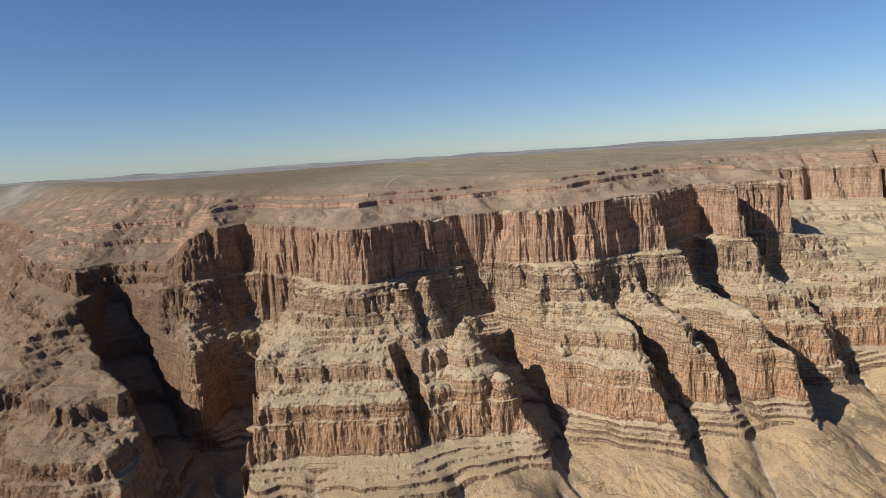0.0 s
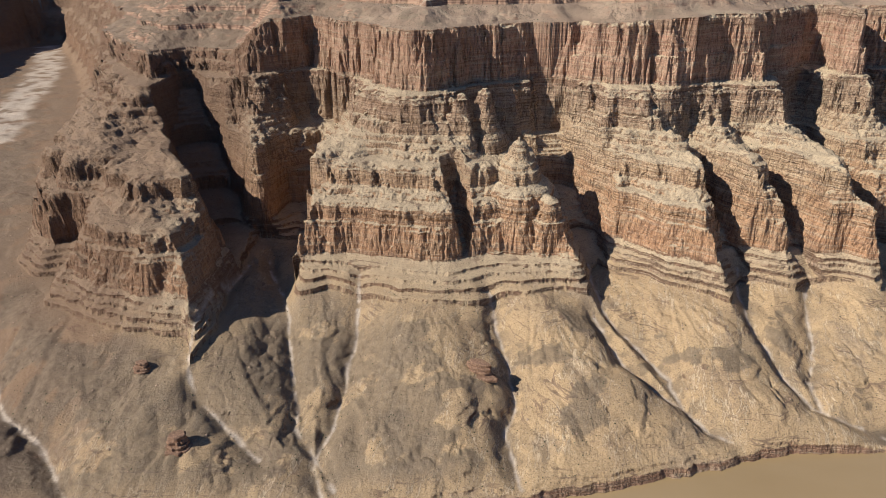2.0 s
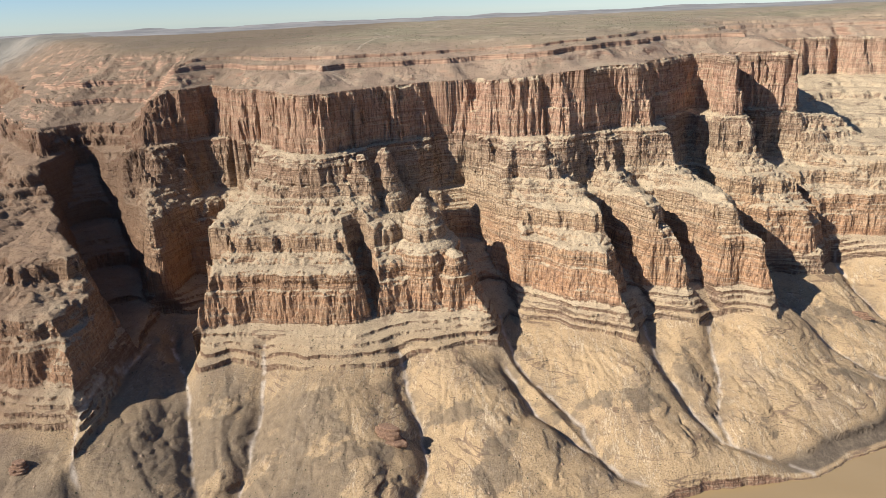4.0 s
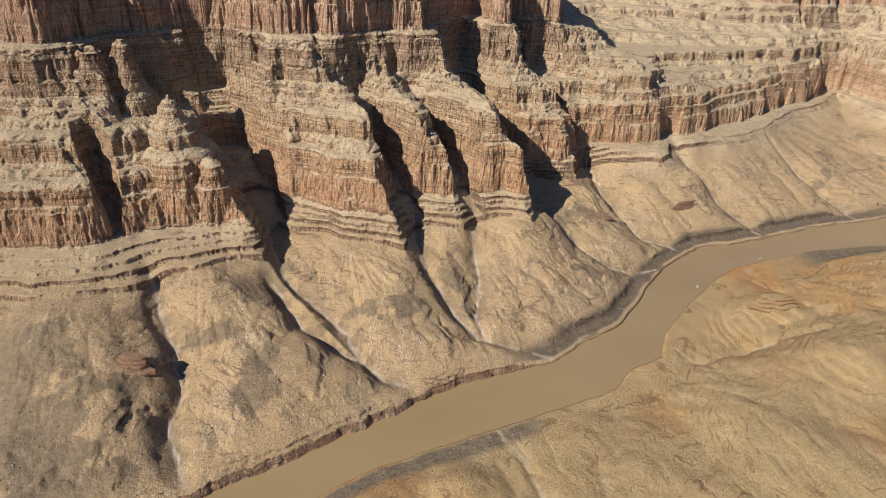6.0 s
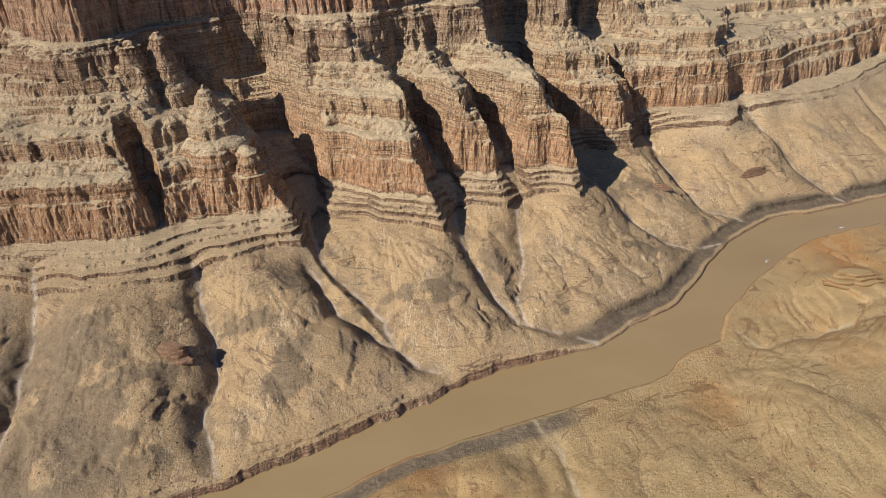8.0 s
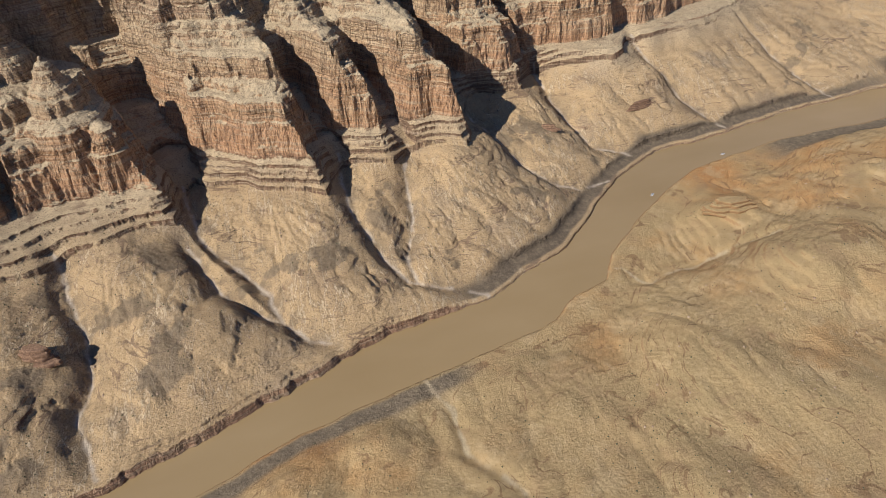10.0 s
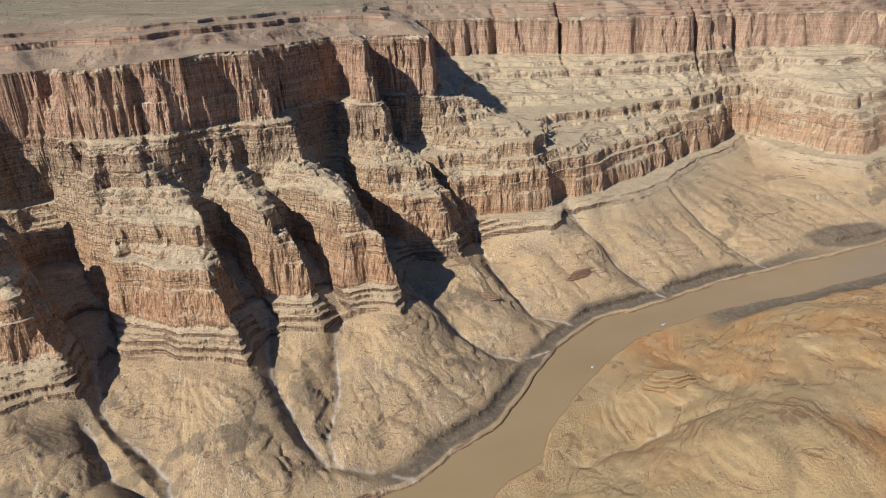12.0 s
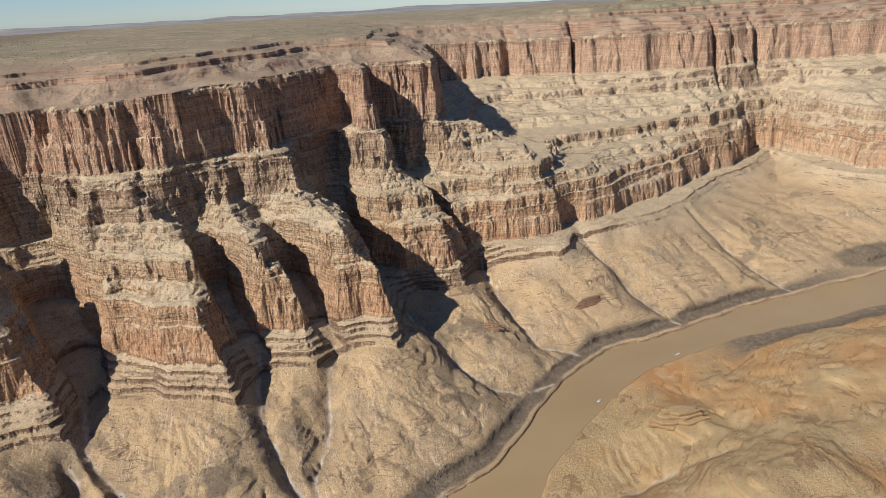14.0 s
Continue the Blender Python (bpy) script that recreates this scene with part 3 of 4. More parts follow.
    r2 = r + 75 * fractal(x, y, 260, 81, 3) * smooth(r, 5, 60)
    top = level[5] + 24 * smooth(r2, 0, 70) + 10 * smooth(r2, 72, 78) + 5 * smooth(r2, 80, 120) + 7 * smooth(r2, 122, 127) + 14 * smooth(r2, 127, 260) + 8 * roll * smooth(r, 60, 400)
    east = smooth(x - 0.25 * y, 300, 1500)
    top = top + east * (17 * smooth(r2, 140, 155) + 9 * smooth(r2, 240, 248)) * (1 - 0.9 * smooth(r, 350, 900))
    top = top + 10 * smooth(r, 400, 2500) + (497 - 431 - 60) * smooth(r, 100, 500) + (431 - level[5]) * smooth(r, 60, 300)
    # higher ground fitted to the view: masked by bearing from the camera at 13 s
    view_upland = smooth((x - 405) / np.maximum(y - 130, 200), 0.55, 0.66) * (r > 0) * (1 - smooth(r, 1000, 2200))
    top = top + view_upland * (16 * smooth(r2, 470, 485) + smooth((x - 405) / np.maximum(y - 130, 200), 0.78, 0.9) * (22 * smooth(r2, 560, 585) + 18 * smooth(r2, 650, 680)))
    reach = np.hypot(x - 250, y)
    top = top + smooth(reach, 3700, 4500) * (1 - smooth(x, 1400, 2400)) * (5 + 26 * np.abs(fractal(x, y, 900, 201, 4)))
    q = top / 15.0 + 0.3 * fractal(x, y, 200, 261, 2)
    f = q - np.floor(q)
    top = top + east * smooth(r, 0, 20) * smooth(600 - r, 0, 200) * 11 * (smooth(f, 0.4, 0.6) - f)
    z = np.where(r > 0, top, z)
    # the butte's square block, the pinnacle on it, and two blocks in front of the red cliff's recess
    foot = line_distance(px, py, [(68, 942), (40, 975), (19, 1000)]) + 0.7 * crack
    z = np.where(r > 0, z, np.maximum(z, np.interp(foot, [0, 20, 27, 31, 36, 41, 60, 61], [208, 203, 178, 172, 130, 116, 60, -9])))
    pd = np.hypot(x + 0.5 * wx - 19, (y + 0.5 * wy - 996) * 0.8) + 0.35 * crack
    z = np.where(r > 0, z, np.maximum(z, np.interp(pd, [0, 5, 15, 20, 36, 42, 58, 63, 74, 75], [285, 280, 268, 253, 236, 216, 205, 178, 120, -9])))
    for bx, by, rad in BLOCKS:
        away = np.hypot(px - bx, py - by) + 0.6 * crack - rad
        z = np.maximum(z, np.interp(away, [-14, -6, 0, 5, 8, 14, 20, 40, 41], [346, 337, 330, 306, 301, 276, 268, 180, -9]))
    for line in RAVINES:
        z = np.where(r > 0, z, np.minimum(z, np.maximum(ravine_floor(px, py, line, 4.5), np.minimum(z, 82))))
    # fine beds on the walls
    wall = smooth(z, 116, 126) * smooth(z, 440, 415) * (r < 0)
    wave = 3.5 * fractal(x, y, 300, 95, 2)
    z = z + wall * smooth(x, 640, 860) * 0.85 * (np.interp(z + wave, *BIG_BEDS) - wave - z)
    for into, out in (BEDS, THIN_BEDS):
        z = z + wall * (np.interp(z + wave, into, out) - wave - z)
    rough = np.random.RandomState(int(abs(float(y.flat[0])) * 10)).normal(0, 1, x.shape).astype(np.float32)
    z = z + wall * 0.2 * rough + 0.12 * rough * (d[0] > 8) * smooth(1800 - np.hypot(x - 300, y), 0, 400)
    # gullies on the talus, knolls and washes
    talus = smooth(d[0], 8, 50) * smooth(z, 92, 60) * (d[0] > 0)
    wd_all = np.minimum.reduce([line_distance(x + 0.6 * wx, y + 0.6 * wy, line) for line in WASHES])
    across, along = 0.94 * x + 0.34 * y + 0.7 * wx, 0.42 * (0.34 * x - 0.94 * y + 0.7 * wy)
    runnel = 2.8 * gullies(across, along, 46, 101) ** 2 + 1.5 * gullies(across, along, 19, 103) ** 2 * (0.3 + 0.7 * broken) + 0.7 * gullies(across, along, 8.5, 105) * broken
    z = z + talus * (0.25 * np.minimum(wd_all, 60) - 3.5 - runnel + 6 * fractal(x, y, 120, 111, 3))
    z = np.where(d[0] > 6, np.maximum(z, 2.0), z)
    for ax, ay, reach_out in FANS:
        out, turn = np.hypot(x - ax, y - ay), np.arctan2(y - ay, x - ax)
        furrow = np.clip(1 - 3 * np.abs(gradient_noise(turn * 5.5 + 0.2 * wx / 9, out * 0.006, 271) + 0.4 * gradient_noise(turn * 12, out * 0.01, 273)), 0, 1)
        z = z - talus * (1.0 + 1.6 * fractal(x, y, 60, 277, 2)) * furrow * smooth(out, 6, 40) * smooth(reach_out - out, 0, 70)
    tilt = 5 * fractal(x, y, 160, 231, 2)
    z = z + 0.45 * talus * smooth(fractal(x, y, 70, 235, 4, 0.6), 0.02, 0.12) * (np.interp(z + tilt, *LOW_BEDS) - tilt - z)
    for kx, ky, rad, h in KNOLLS:
        z = z + h * np.exp(-((px - kx) ** 2 + (py - ky) ** 2) / rad ** 2) * smooth(d[0], 5, 40)
    z = np.where(z > 1, np.maximum(z - 7 * np.exp(-(wd_all / 14) ** 2) * smooth(z, 2, 25), 0.8), z)
    wash = np.exp(-((wd_all + 3 * fractal(x, y, 14, 127, 2)) / 2.3) ** 2) * smooth(fractal(x, y, 30, 121, 3), -0.45, 0.05) * 0.9
    broad = line_distance(x + wx, y + wy, SIDE_WASH) + 30 * fractal(x, y, 120, 123, 3)
    wash = np.maximum(wash, 0.75 * (z < 140) * (r < 0) * smooth(75 - broad, 0, 40) * smooth(fractal(x, y, 60, 125, 4), -0.4, 0.1))
    road = np.minimum.reduce([line_distance(x, y, line) for line in ROADS])
    wash = np.maximum(wash, np.exp(-(road / 2.0) ** 2) * (r > 0))
    # the near side of the river
    s = -signed_distance(x + 0.4 * wx, y + 0.4 * wy, SOUTH_BANK)
    hill = 3 * smooth(s, 0, 5) + 45 * smooth(s, 15, 330) * (1 + 0.7 * fractal(x, y, 260, 131, 3)) + 5 * fractal(x, y, 170, 141, 3) * smooth(s, 10, 120)
    for hx, hy, rad, h in MOUNDS:
        hill = hill + h * np.exp(-(((px - hx) ** 2 + (py - hy) ** 2) / rad ** 2) ** 1.4) * smooth(s, 10, 60)
    inland = smooth(s, 8, 70)
    hill = hill - inland * (3.2 * gullies(x + wx, 0.6 * y + wy, 95, 145) ** 2 + 1.3 * gullies(x + wx, 0.6 * y + wy, 34, 147) ** 2 + 0.7 * gullies(x + 0.5 * wx, y, 14, 149) * broken)
    hill = hill + 0.7 * fractal(x, y, 30, 281, 4, 0.65) * inland + 40 * smooth(s, 250, 800) + 330 * smooth(-y, 800, 1500)
    tilt = 4 * fractal(x, y, 120, 211, 2) + 0.012 * x
    hill = hill + (0.25 + 0.5 * smooth(x, 760, 880)) * inland * smooth(fractal(x, y, 140, 215, 4), -0.15, -0.02) * (np.interp(hill + tilt, *LOW_BEDS) - tilt - hill)
    hill = np.where(s > 8, np.maximum(hill - 4 * np.exp(-(wd_all / 9) ** 2) * smooth(s, 5, 40), 1.5), hill)
    z = np.where((s > 0), hill, z)
    beach = smooth(s, 4, 9) * smooth(s, 34, 22) * smooth(-x, -470, -420)
    terrace = smooth(d[0], 5, 9) * smooth(d[0], 36 + 12 * fractal(x, y, 60, 161, 2), 24) * smooth(x, 440, 500) * smooth(-x, -1700, -1300)
    beach = np.maximum(beach, smooth(s, 3, 8) * smooth(s, 62, 44) * smooth(x, 1030, 1130) * smooth(-x, -2300, -1900))
    delta = np.exp(-((x - 1600) / 130) ** 2 - ((y - 1078) / 34) ** 2) * (d[0] > 3)
    beach = np.maximum(beach, np.maximum(terrace, 0.9 * smooth(delta, 0.3, 0.6)))
    shale = talus * smooth(0.9 * np.exp(-((x + 330) / 70) ** 2 - ((y - 650) / 90) ** 2) + 1.1 * fractal(x, y, 80, 171, 5, 0.6) + 0.42 * smooth(-x, -60, 120) - 0.2 * smooth(x, 150, 400), 0.16, 0.34) * 0.7
    rubble = talus * np.exp(-(wd_all / 17) ** 2) * smooth(fractal(x, y, 26, 175, 4, 0.65), -0.25, 0.15) * 0.6
    shale = np.maximum(shale, rubble)
    return z, np.clip(wash, 0, 1), np.clip(np.maximum(beach, shale), 0, 1), r, s


def land(x, y):
    """heights() in strips, which is quicker."""
    x, y = x.astype(np.float32), y.astype(np.float32)
    strips = [heights(x[i:i + 12], y[i:i + 12]) for i in range(0, len(x), 12)]
    return [np.concatenate(parts) for parts in zip(*strips)]


def graded(stops):
    """Grid lines whose spacing follows (place, spacing) stops."""
    out, p = [], stops[0][0]
    while p < stops[-1][0]:
        out.append(p)
        p += np.interp(p, [a for a, _ in stops], [b for _, b in stops])
    return np.array(out + [stops[-1][0]])


def rows_by_slope(count):
    """For each grid line in x its places in y, closer together where the land is steep."""
    gx = GX[::7]
    v = graded([(-1700, 110), (0, 45), (350, 9), (480, 5), (1400, 5), (2000, 9), (2700, 22), (4700, 60)])
    x, y = np.meshgrid(gx, v)
    z = land(x, y)[0]
    slope = np.abs(np.diff(z, axis=0)) / np.diff(v)[:, None]
    ym, xm = (y[1:] + y[:-1]) / 2, x[1:]
    back = ym - 0.42 * np.clip(xm - 300, 0, 1500) - 0.5 * np.clip(-600 - xm, 0, 1500)
    gap = np.interp(back, [p[0] for p in ROW_GAPS], [p[1] for p in ROW_GAPS])
    dense = np.sqrt(1 + np.clip(slope, 0, 4.5) ** 2) / gap
    for axis, reach in ((1, 5), (0, 2), (1, 5)):
        wide = np.concatenate([np.repeat(dense.take([0], axis), reach, axis), dense, np.repeat(dense.take([-1], axis), reach, axis)], axis)
        n = dense.shape[axis]
        dense = sum(wide.take(range(k, k + n), axis) for k in range(2 * reach + 1)) / (2 * reach + 1)
    total = np.concatenate([np.zeros((1, len(gx))), np.cumsum(dense * np.diff(v)[:, None], axis=0)])
    rows = np.stack([np.interp(np.linspace(0, total[-1, i], count), total[:, i], v) for i in range(len(gx))], 1)
    return np.stack([np.interp(GX, gx, r) for r in rows])


GX = graded([(-4200, 70), (-3000, 26), (-1500, 15), (-1000, 8), (-760, 2.8), (-430, 1.7), (-380, 1.4), (720, 1.4), (1000, 2.6), (1800, 4.5), (2300, 16), (4700, 60)])
ROW_GAPS = [(-1700, 110), (0, 50), (250, 7), (400, 3.2), (760, 2.7), (1250, 2.6), (1450, 4.5), (1950, 9), (2600, 22), (4700, 60)]
X, Y = np.broadcast_to(GX, (900, len(GX))), rows_by_slope(900)
Z, WASH, SHALE, BACK, NEARSIDE = land(X, Y)


def overhang():
    """Hard beds of the walls stand out over soft ones, and joints cut back into them: a sideways shift of the steep ground."""
    rng = np.random.RandomState(21)
    dzdy = np.gradient(Z, axis=0) / np.gradient(Y, axis=0)
    dzdx = (np.gradient(Z, axis=1) - dzdy * np.gradient(Y, axis=1)) / np.gradient(GX)[None, :]
    grade = np.hypot(dzdx, dzdy) + 0.05
    steep = smooth(grade, 0.7, 2.2) * smooth(Z, 3, 8) * smooth(2400 - np.hypot(X - 300, Y - 500), 0, 500)
    level = Z + 3.5 * fractal(X, Y, 300, 95, 2)
    beds = np.cumsum(rng.uniform(2.5, 9, 120))
    stand = np.interp(level, np.sort(np.concatenate([beds - 0.35, beds + 0.35])), np.repeat(rng.uniform(-1, 1, 121), 2)[1:-1])
    joint = gullies(X + 0.05 * Z, Y - 0.04 * Z, 9, 311) + gullies(X - 0.06 * Z, Y, 4.8, 313)
    massive = np.maximum(smooth(Z, 338, 346) * smooth(Z, 432, 424), smooth(Z, 120, 126) * smooth(Z, 172, 164))
    shift = steep * ((1.7 - 1.2 * massive) * stand - (1.0 + 1.1 * massive) * (joint - 0.8))
    return shift * -dzdx / grade, shift * -dzdy / grade


SHIFT_X, SHIFT_Y = overhang()


def sheet(name, cells, material, label, category):
    """One stretch of the land: the grid's cells that are set in the mask."""
    j, i = np.nonzero(cells)
    nx = X.shape[1]
    quads = np.stack([j * nx + i, j * nx + i + 1, (j + 1) * nx + i + 1, (j + 1) * nx + i], 1)
    used, quads = np.unique(quads, return_inverse=True)
    me = bpy.data.meshes.new(name)
    me.vertices.add(len(used))
    me.vertices.foreach_set("co", np.stack([(X + SHIFT_X).ravel()[used], (Y + SHIFT_Y).ravel()[used], Z.ravel()[used]], 1).astype(np.float32).ravel())
    n = len(j)
    me.loops.add(4 * n)
    me.loops.foreach_set("vertex_index", quads.ravel().astype(np.int32))
    me.polygons.add(n)
    me.polygons.foreach_set("loop_start", np.arange(0, 4 * n, 4, dtype=np.int32))
    me.update(calc_edges=True)
    for key, values in (("wash", WASH), ("shale", SHALE)):
        me.attributes.new(key, "FLOAT", "POINT").data.foreach_set("value", values.ravel()[used].astype(np.float32))
    me.materials.append(material)
    return tagged(new(name, me), label, category, kind="structure" if label else "")


mid = lambda a: (a[:-1, :-1] + a[1:, :-1] + a[:-1, 1:] + a[1:, 1:]) / 4
ZC, RC, SC, XC, YC = mid(Z), mid(BACK), mid(NEARSIDE), mid(X), mid(Y)
near_side, plateau = SC > -4, RC > 0
rest = ~near_side & ~plateau
west = XC < -430
far_off = (np.hypot(XC - 250, YC) > 3600) & (RC > 500)
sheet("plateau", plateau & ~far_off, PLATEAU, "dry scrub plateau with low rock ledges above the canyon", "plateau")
sheet("distant_hills", plateau & far_off, HILLS, "low hills on the horizon behind the plateau, coloured pale for haze", "hill")
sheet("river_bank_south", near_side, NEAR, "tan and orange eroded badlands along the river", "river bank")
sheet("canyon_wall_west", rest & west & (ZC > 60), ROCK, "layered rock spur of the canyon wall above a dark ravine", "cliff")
LEAN = XC - 0.12 * (YC - 1000)
CUTS = [-9000, -170, 95, 300, 425, 590, 6000]
CLIFFS = ["red sandstone cliff with a shaded corner recess", "sheer red cliff at the back of a shaded recess", "long fluted red cliff under the plateau rim",
          "red cliff cut by two dark clefts", "red buttress between dark clefts", "far red cliff, tinted pale for haze, with thin vertical slots"]
for lo, hi, text in zip(CUTS, CUTS[1:], CLIFFS):
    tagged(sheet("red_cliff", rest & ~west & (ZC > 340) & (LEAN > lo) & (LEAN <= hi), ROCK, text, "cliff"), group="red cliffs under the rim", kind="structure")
steps = rest & ~west & (ZC > 100) & (ZC <= 340)
butte = (XC > -38) & (XC < 92) & (YC > 885) & (YC < 1050)


def banded(name, cells, text, category, group, bands):
    """A rock form made of its bands of beds, from the foot up."""
    base = new(name)
    base.location = (XC[cells].mean(), YC[cells].mean(), ZC[cells].min())
    tagged(base, text, category, group)
    for piece, lo, hi in bands:
        if (cells & (ZC > lo) & (ZC <= hi)).any():
            ob = sheet(piece, cells & (ZC > lo) & (ZC <= hi), ROCK, "", "")
            ob.parent, ob.matrix_parent_inverse = base, Matrix.Translation(base.location).inverted()
    return base


banded("butte", steps & butte, "stepped rock butte topped by a pale pinnacle", "butte", "", [("ledge_band", 0, 121), ("red_wall", 121, 212), ("pinnacle", 212, 400)])
EDGES = [-9000, 118, 318, 402, 548, 745, 6000]
SPURS = ["broad stepped block of tan and red layered cliffs", "long sunlit rock spur with a flat pale shoulder", "narrow rock spur between two shaded ravines",
         "tall banded rock spur with ledges at its foot", "broken rock spur with a square red pillar", "far stepped cliffs of layered rock tinted pale for haze"]
for lo, hi, text in zip(EDGES, EDGES[1:], SPURS):
    banded("rock_spur", steps & ~butte & (LEAN > lo) & (LEAN <= hi), text, "rock spur", "rock spurs of the canyon wall",
           [("ledge_band", 0, 121), ("lower_wall", 121, 190), ("middle_band", 190, 256), ("upper_band", 256, 400)])
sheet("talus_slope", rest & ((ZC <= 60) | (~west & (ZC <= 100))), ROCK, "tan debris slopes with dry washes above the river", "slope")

# the river's surface between its banks
bm = bmesh.new()
rows = []
for (ax, ay), (bx, by) in zip([(x, y + 60) for x, y in NORTH_BANK], [(x, y - 60) for x, y in SOUTH_BANK]):
    rows.append((bm.verts.new((ax, ay, 0.0)), bm.verts.new((bx, by, 0.0))))
for (a, b), (c, e) in zip(rows, rows[1:]):
    bm.faces.new((a, b, e, c))
bmesh.ops.recalc_face_normals(bm, faces=bm.faces)
me = bpy.data.meshes.new("river")
bm.to_mesh(me)
me.materials.append(WATER)
tagged(new("river", me), "wide muddy brown river on the canyon floor", "river", kind="structure")


# ---- scattered growth and stones ----
def scatter(name, count, chance, sizes, squash, material, label, category, seed):
    """Many small lumps on the land, one mesh: count places drawn by the given chance."""
    rng = np.random.RandomState(seed)
    w = chance.ravel() / chance.sum()
    at = rng.choice(w.size, count, p=w)
    row, col = at // (X.shape[1] - 1), at % (X.shape[1] - 1)
    u, v = rng.uniform(0, 1, count), rng.uniform(0, 1, count)
    cx = GX[col] + u * np.diff(GX)[col]
    cy, cz = ((a[row, col] * (1 - u) + a[row, col + 1] * u) * (1 - v) + (a[row + 1, col] * (1 - u) + a[row + 1, col + 1] * u) * v for a in (Y, Z))
    size = sizes[0] + (sizes[1] - sizes[0]) * rng.uniform(0, 1, count) ** 2
    ang = np.arange(5) * 2 * np.pi / 5
    ring = np.stack([np.cos(ang), np.sin(ang), 0.25 + 0 * ang], 1)
    base = np.concatenate([ring, ring * (0.72, 0.72, 3.0), [[0, 0, 1.0]]])
    base[:5, 2] = -0.3
    jit = rng.uniform(0.7, 1.3, (count, 11, 3))
    verts = base[None] * jit * size[:, None, None] * (1, 1, squash) + np.stack([cx, cy, cz], 1)[:, None, :]
    tri = []
    for i in range(5):
        j = (i + 1) % 5
        tri += [(i, j, 5 + j), (i, 5 + j, 5 + i), (5 + i, 5 + j, 10)]
    f = (np.array(tri)[None] + (np.arange(count) * 11)[:, None, None]).reshape(-1, 3)
    me = bpy.data.meshes.new(name)
    me.vertices.add(count * 11)
    me.vertices.foreach_set("co", verts.astype(np.float32).ravel())
    me.loops.add(f.size)
    me.loops.foreach_set("vertex_index", f.ravel().astype(np.int32))
    me.polygons.add(len(f))
    me.polygons.foreach_set("loop_start", np.arange(0, f.size, 3, dtype=np.int32))
    me.update(calc_edges=True)
    me.materials.append(material)
    return tagged(new(name, me), label, category, kind="stuff")


def shrub_material():
    k = Mat("desert_shrub")
    c = k.ramp(k.noise(0.6, 3), [(0.3, (0.055, 0.055, 0.028)), (0.7, (0.11, 0.10, 0.055))])
    k.bump(k.noise(3.0, 3), 0.8, 0.3)
    return k.colour(c)


def stone_material():
    k = Mat("fallen_stone")
    c = k.ramp(k.noise(0.2, 4), [(0.3, (0.24, 0.15, 0.095)), (0.7, (0.38, 0.28, 0.19))])
    k.bump(k.noise(2.0, 4), 0.8, 0.3)
    return k.colour(c)


DX, DY = np.diff(GX)[None, :], np.diff(Y, axis=0)[:, :-1]
ALONG_Y = (Z[1:, :-1] - Z[:-1, :-1]) / DY
GRADE = np.hypot((np.diff(Z, axis=1)[:-1] - ALONG_Y * np.diff(Y, axis=1)[:-1]) / DX, ALONG_Y)
CELL = DX * DY
NEARBY = smooth(1900 - np.hypot(XC - 300, YC - 500), 0, 600)
PATCH = 0.15 + smooth(fractal(XC, YC, 130, 301, 3), -0.2, 0.35)
gentle = (GRADE < 0.75) * CELL * NEARBY * PATCH
scatter("shrubs", 24000, gentle * (ZC > 4) * (ZC < 470), (0.3, 1.15), 0.75, shrub_material(), "low dark green desert shrubs scattered over the slopes", "shrub", 5)
scatter("plateau_shrubs", 7000, (GRADE < 0.5) * CELL * PATCH * (ZC > 455) * smooth(2600 - np.hypot(XC - 300, YC - 500), 0, 900), (0.6, 1.6), 0.7, shrub_material(), "dark juniper scrub dotted over the plateau", "shrub", 6)
scatter("boulders", 6000, (GRADE < 1.0) * CELL * NEARBY * ((ZC > 30) * (ZC < 95) + 0.5 * (ZC > 95) * (ZC < 340)), (0.4, 1.9), 0.7, stone_material(), "fallen tan boulders on the ledges and debris slopes", "boulder", 7)


def part(name, bm, material, parent, label=""):
    me = bpy.data.meshes.new(name)
    bm.to_mesh(me)
    bm.free()
    me.materials.append(material)
    ob = new(name, me)
    ob.parent = parent
    return tagged(ob, label)


# ---- ledgy outcrops that stand out of the debris slopes ----
def ground_at(x, y):
    i = np.searchsorted(GX, x)
    return float(np.interp(y, Y[:, i], Z[:, i]))


def outcrop_material():
    k = Mat("outcrop_rock")
    c = k.ramp(k.noise(0.35, 5, rough=0.7), [(0.3, (0.13, 0.08, 0.052)), (0.55, (0.26, 0.155, 0.095)), (0.75, (0.4, 0.27, 0.17))])
    k.bump(k.noise(0.7, 5, rough=0.7), 1.0, 1.2)
    return k.colour(c)


OUTCROP = outcrop_material()


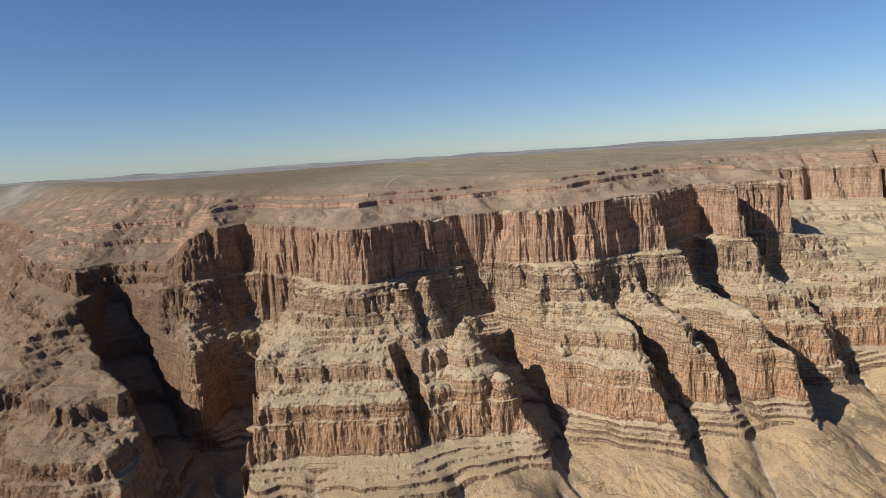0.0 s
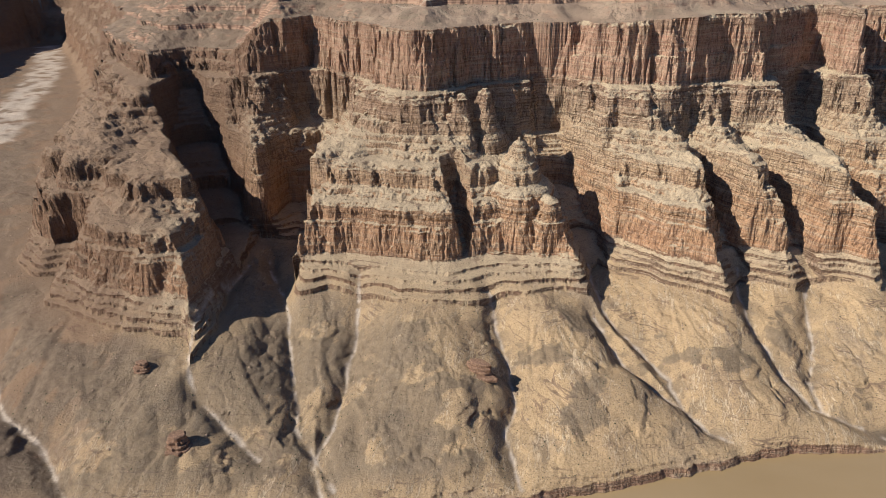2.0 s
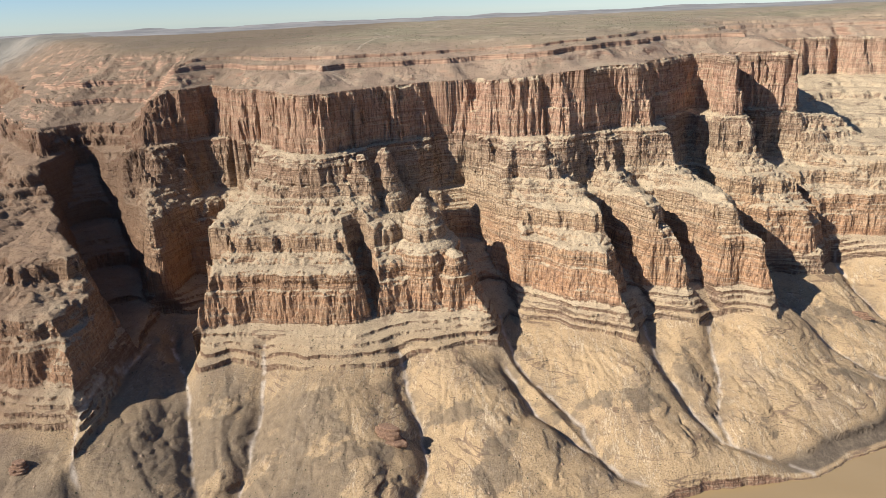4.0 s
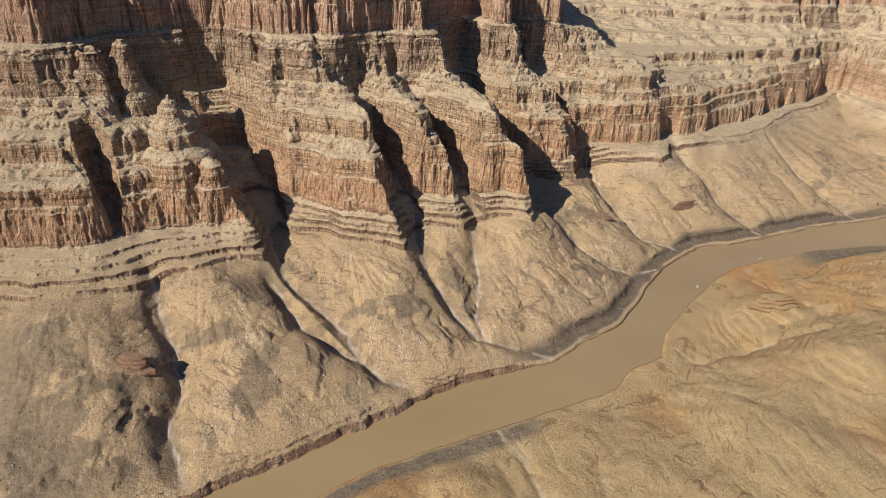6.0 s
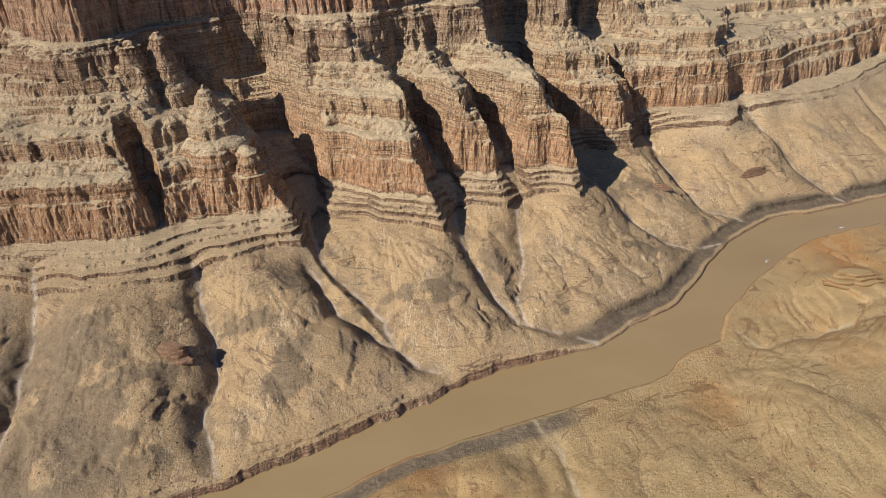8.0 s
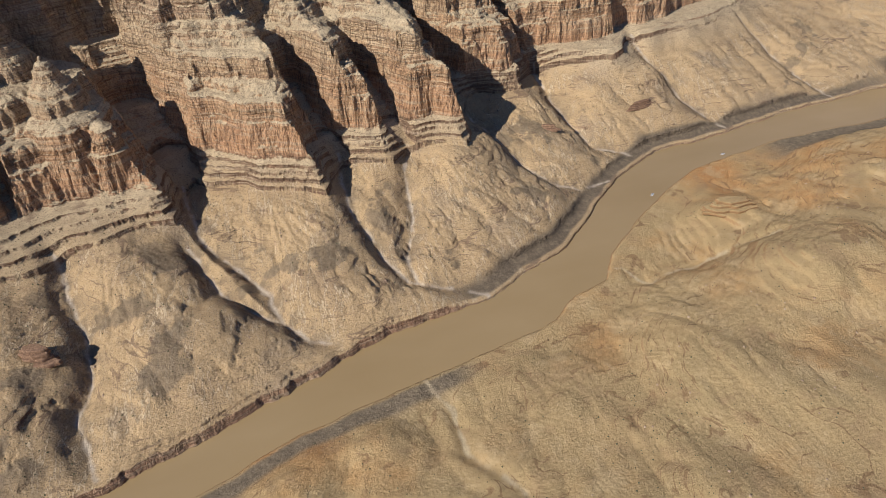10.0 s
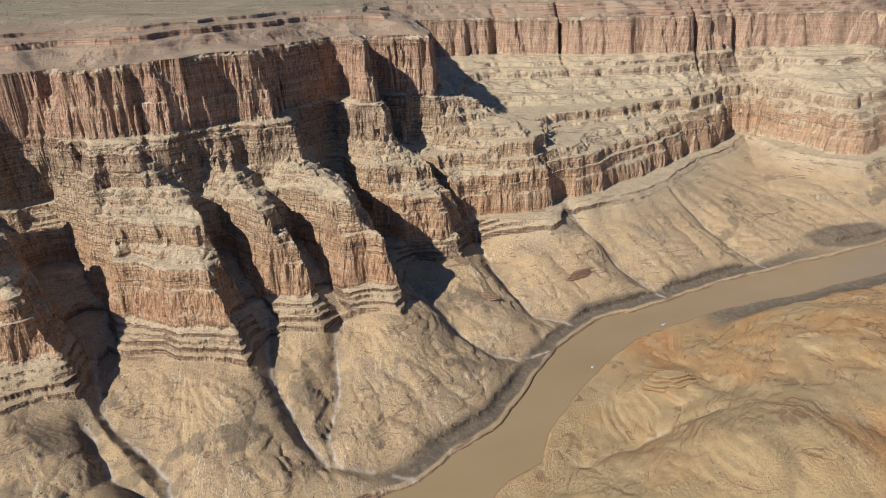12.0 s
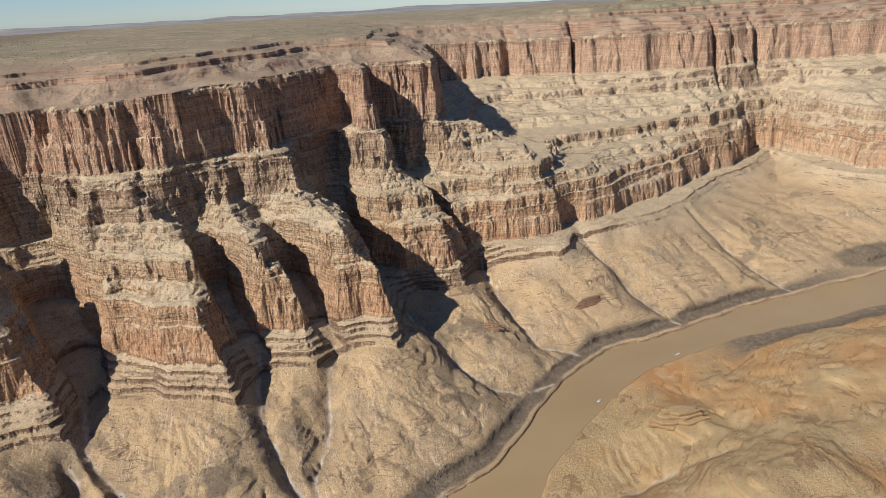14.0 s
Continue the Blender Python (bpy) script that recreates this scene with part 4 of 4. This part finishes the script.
def rock_outcrop(x, y, length, width, height, turn, seed, text, material=OUTCROP):
    """Stacked broken slabs, each smaller than the one below."""
    rng = random.Random(seed)
    base = tagged(new("rock_outcrop"), text, "outcrop", "rock outcrops on the slopes")
    base.matrix_basis = pose(x, y, ground_at(x, y) - 0.35 * height, 0, 0, turn)
    z, grow = 0.0, 1.0
    for k in range(4):
        bm = bmesh.new()
        thick, n = height * 1.35 / 4 * rng.uniform(0.8, 1.2), 22
        shape = [(math.cos(2 * math.pi * i / n) * rng.uniform(0.75, 1.1), math.sin(2 * math.pi * i / n) * rng.uniform(0.75, 1.1)) for i in range(n)]
        rings = []
        for up, out in ((0, 1.0), (0.55, 1.02), (0.85, 0.99), (1.0, 0.9)):
            rings.append([bm.verts.new((a * length / 2 * grow * out + 0.1 * k, b * width / 2 * grow * out + 0.06 * width * k, z + thick * up + rng.uniform(-0.15, 0.15))) for a, b in shape])
        for low, high in zip(rings, rings[1:]):
            for i in range(n):
                bm.faces.new((low[i], low[(i + 1) % n], high[(i + 1) % n], high[i]))
        top = bm.verts.new((0.1 * k, 0.06 * width * k, z + thick * 1.03))
        for i in range(n):
            bm.faces.new((rings[-1][i], rings[-1][(i + 1) % n], top))
        part("slab", bm, material, base)
        z, grow = z + thick * 0.97, grow * rng.uniform(0.76, 0.9)


# ---- boats on the river ----
def plain(name, colour, rough=0.5):
    k = Mat(name, rough, 0.4)
    return k.colour(k.ramp(k.noise(1.5, 3), [(0.3, tuple(0.88 * c for c in colour)), (0.7, colour)]))


BOAT_WHITE, BOAT_DARK = plain("boat_white", (0.72, 0.71, 0.68)), plain("boat_dark", (0.10, 0.10, 0.11))


def tube(points, radius, sides=8, squash=1.0):
    """A closed tube along points, tapered to its ends by the radii."""
    bm = bmesh.new()
    rings = []
    for i, (p, r) in enumerate(zip(points, radius)):
        a, b = Vector(points[max(i - 1, 0)]), Vector(points[min(i + 1, len(points) - 1)])
        side = (b - a).cross(Vector((0, 0, 1))).normalized()
        rings.append([bm.verts.new(Vector(p) + side * (r * math.cos(t)) + Vector((0, 0, r * squash * math.sin(t)))) for t in [2 * math.pi * k / sides for k in range(sides)]])
    for a, b in zip(rings, rings[1:]):
        for k in range(sides):
            bm.faces.new((a[k], a[(k + 1) % sides], b[(k + 1) % sides], b[k]))
    bm.faces.new(rings[0]), bm.faces.new(rings[-1])
    bmesh.ops.recalc_face_normals(bm, faces=bm.faces)
    return bm


def slab(x0, x1, y0, y1, z0, z1, bevel=0.04):
    bm = bmesh.new()
    bmesh.ops.create_cube(bm, size=1)
    bmesh.ops.scale(bm, vec=(x1 - x0, y1 - y0, z1 - z0), verts=bm.verts)
    bmesh.ops.translate(bm, vec=((x0 + x1) / 2, (y0 + y1) / 2, (z0 + z1) / 2), verts=bm.verts)
    bmesh.ops.bevel(bm, geom=bm.edges[:], offset=bevel, segments=1, affect="EDGES")
    return bm


def pontoon_boat():
    boat = tagged(new("boat"), "small white pontoon boat floating on the muddy river", "boat", "boats on the river")
    for y in (-1.1, 1.1):
        part("pontoon", tube([(-4, y, 0.35), (-3.6, y, 0.35), (3.0, y, 0.35), (3.9, y, 0.5), (4.4, y, 0.75)], [0.3, 0.48, 0.48, 0.36, 0.1]), BOAT_WHITE, boat)
    part("deck", slab(-3.8, 3.2, -1.4, 1.4, 0.8, 0.95), BOAT_WHITE, boat)
    for x in (-2.0, -0.6, 0.8, 2.0):
        part("bench", slab(x - 0.25, x + 0.25, -1.1, 1.1, 0.95, 1.35), BOAT_DARK, boat, "dark bench seat")
    part("motor", slab(-4.4, -3.9, -0.25, 0.25, 0.3, 1.5, 0.1), BOAT_DARK, boat, "dark outboard motor")
    return boat


boat = pontoon_boat()
boat.matrix_basis = pose(830, 830, -0.1, 0, 0, 42)
copy_thing(boat, pose(1008, 904, -0.1, 0, 0, 18))

for spec in ((918, 1032, 70, 13, 10, 12, 1, "dark red ledge outcrop on a pale debris slope"), (-10, 683, 52, 22, 14, -18, 2, "dark layered outcrop on a grey gullied slope"),
             (-332, 515, 34, 26, 13, 20, 3, "dark rock knob beside a dry wash"), (-435, 614, 26, 18, 9, 0, 4, "small dark rock knob on a tan slope"),
             (722, 998, 44, 12, 7, -25, 5, "low red ledge outcrop at the foot of a slope"), (888, 724, 84, 34, 11, -14, 6, "orange ledge outcrop above the river bank", NEAR)):
    rock_outcrop(*spec)
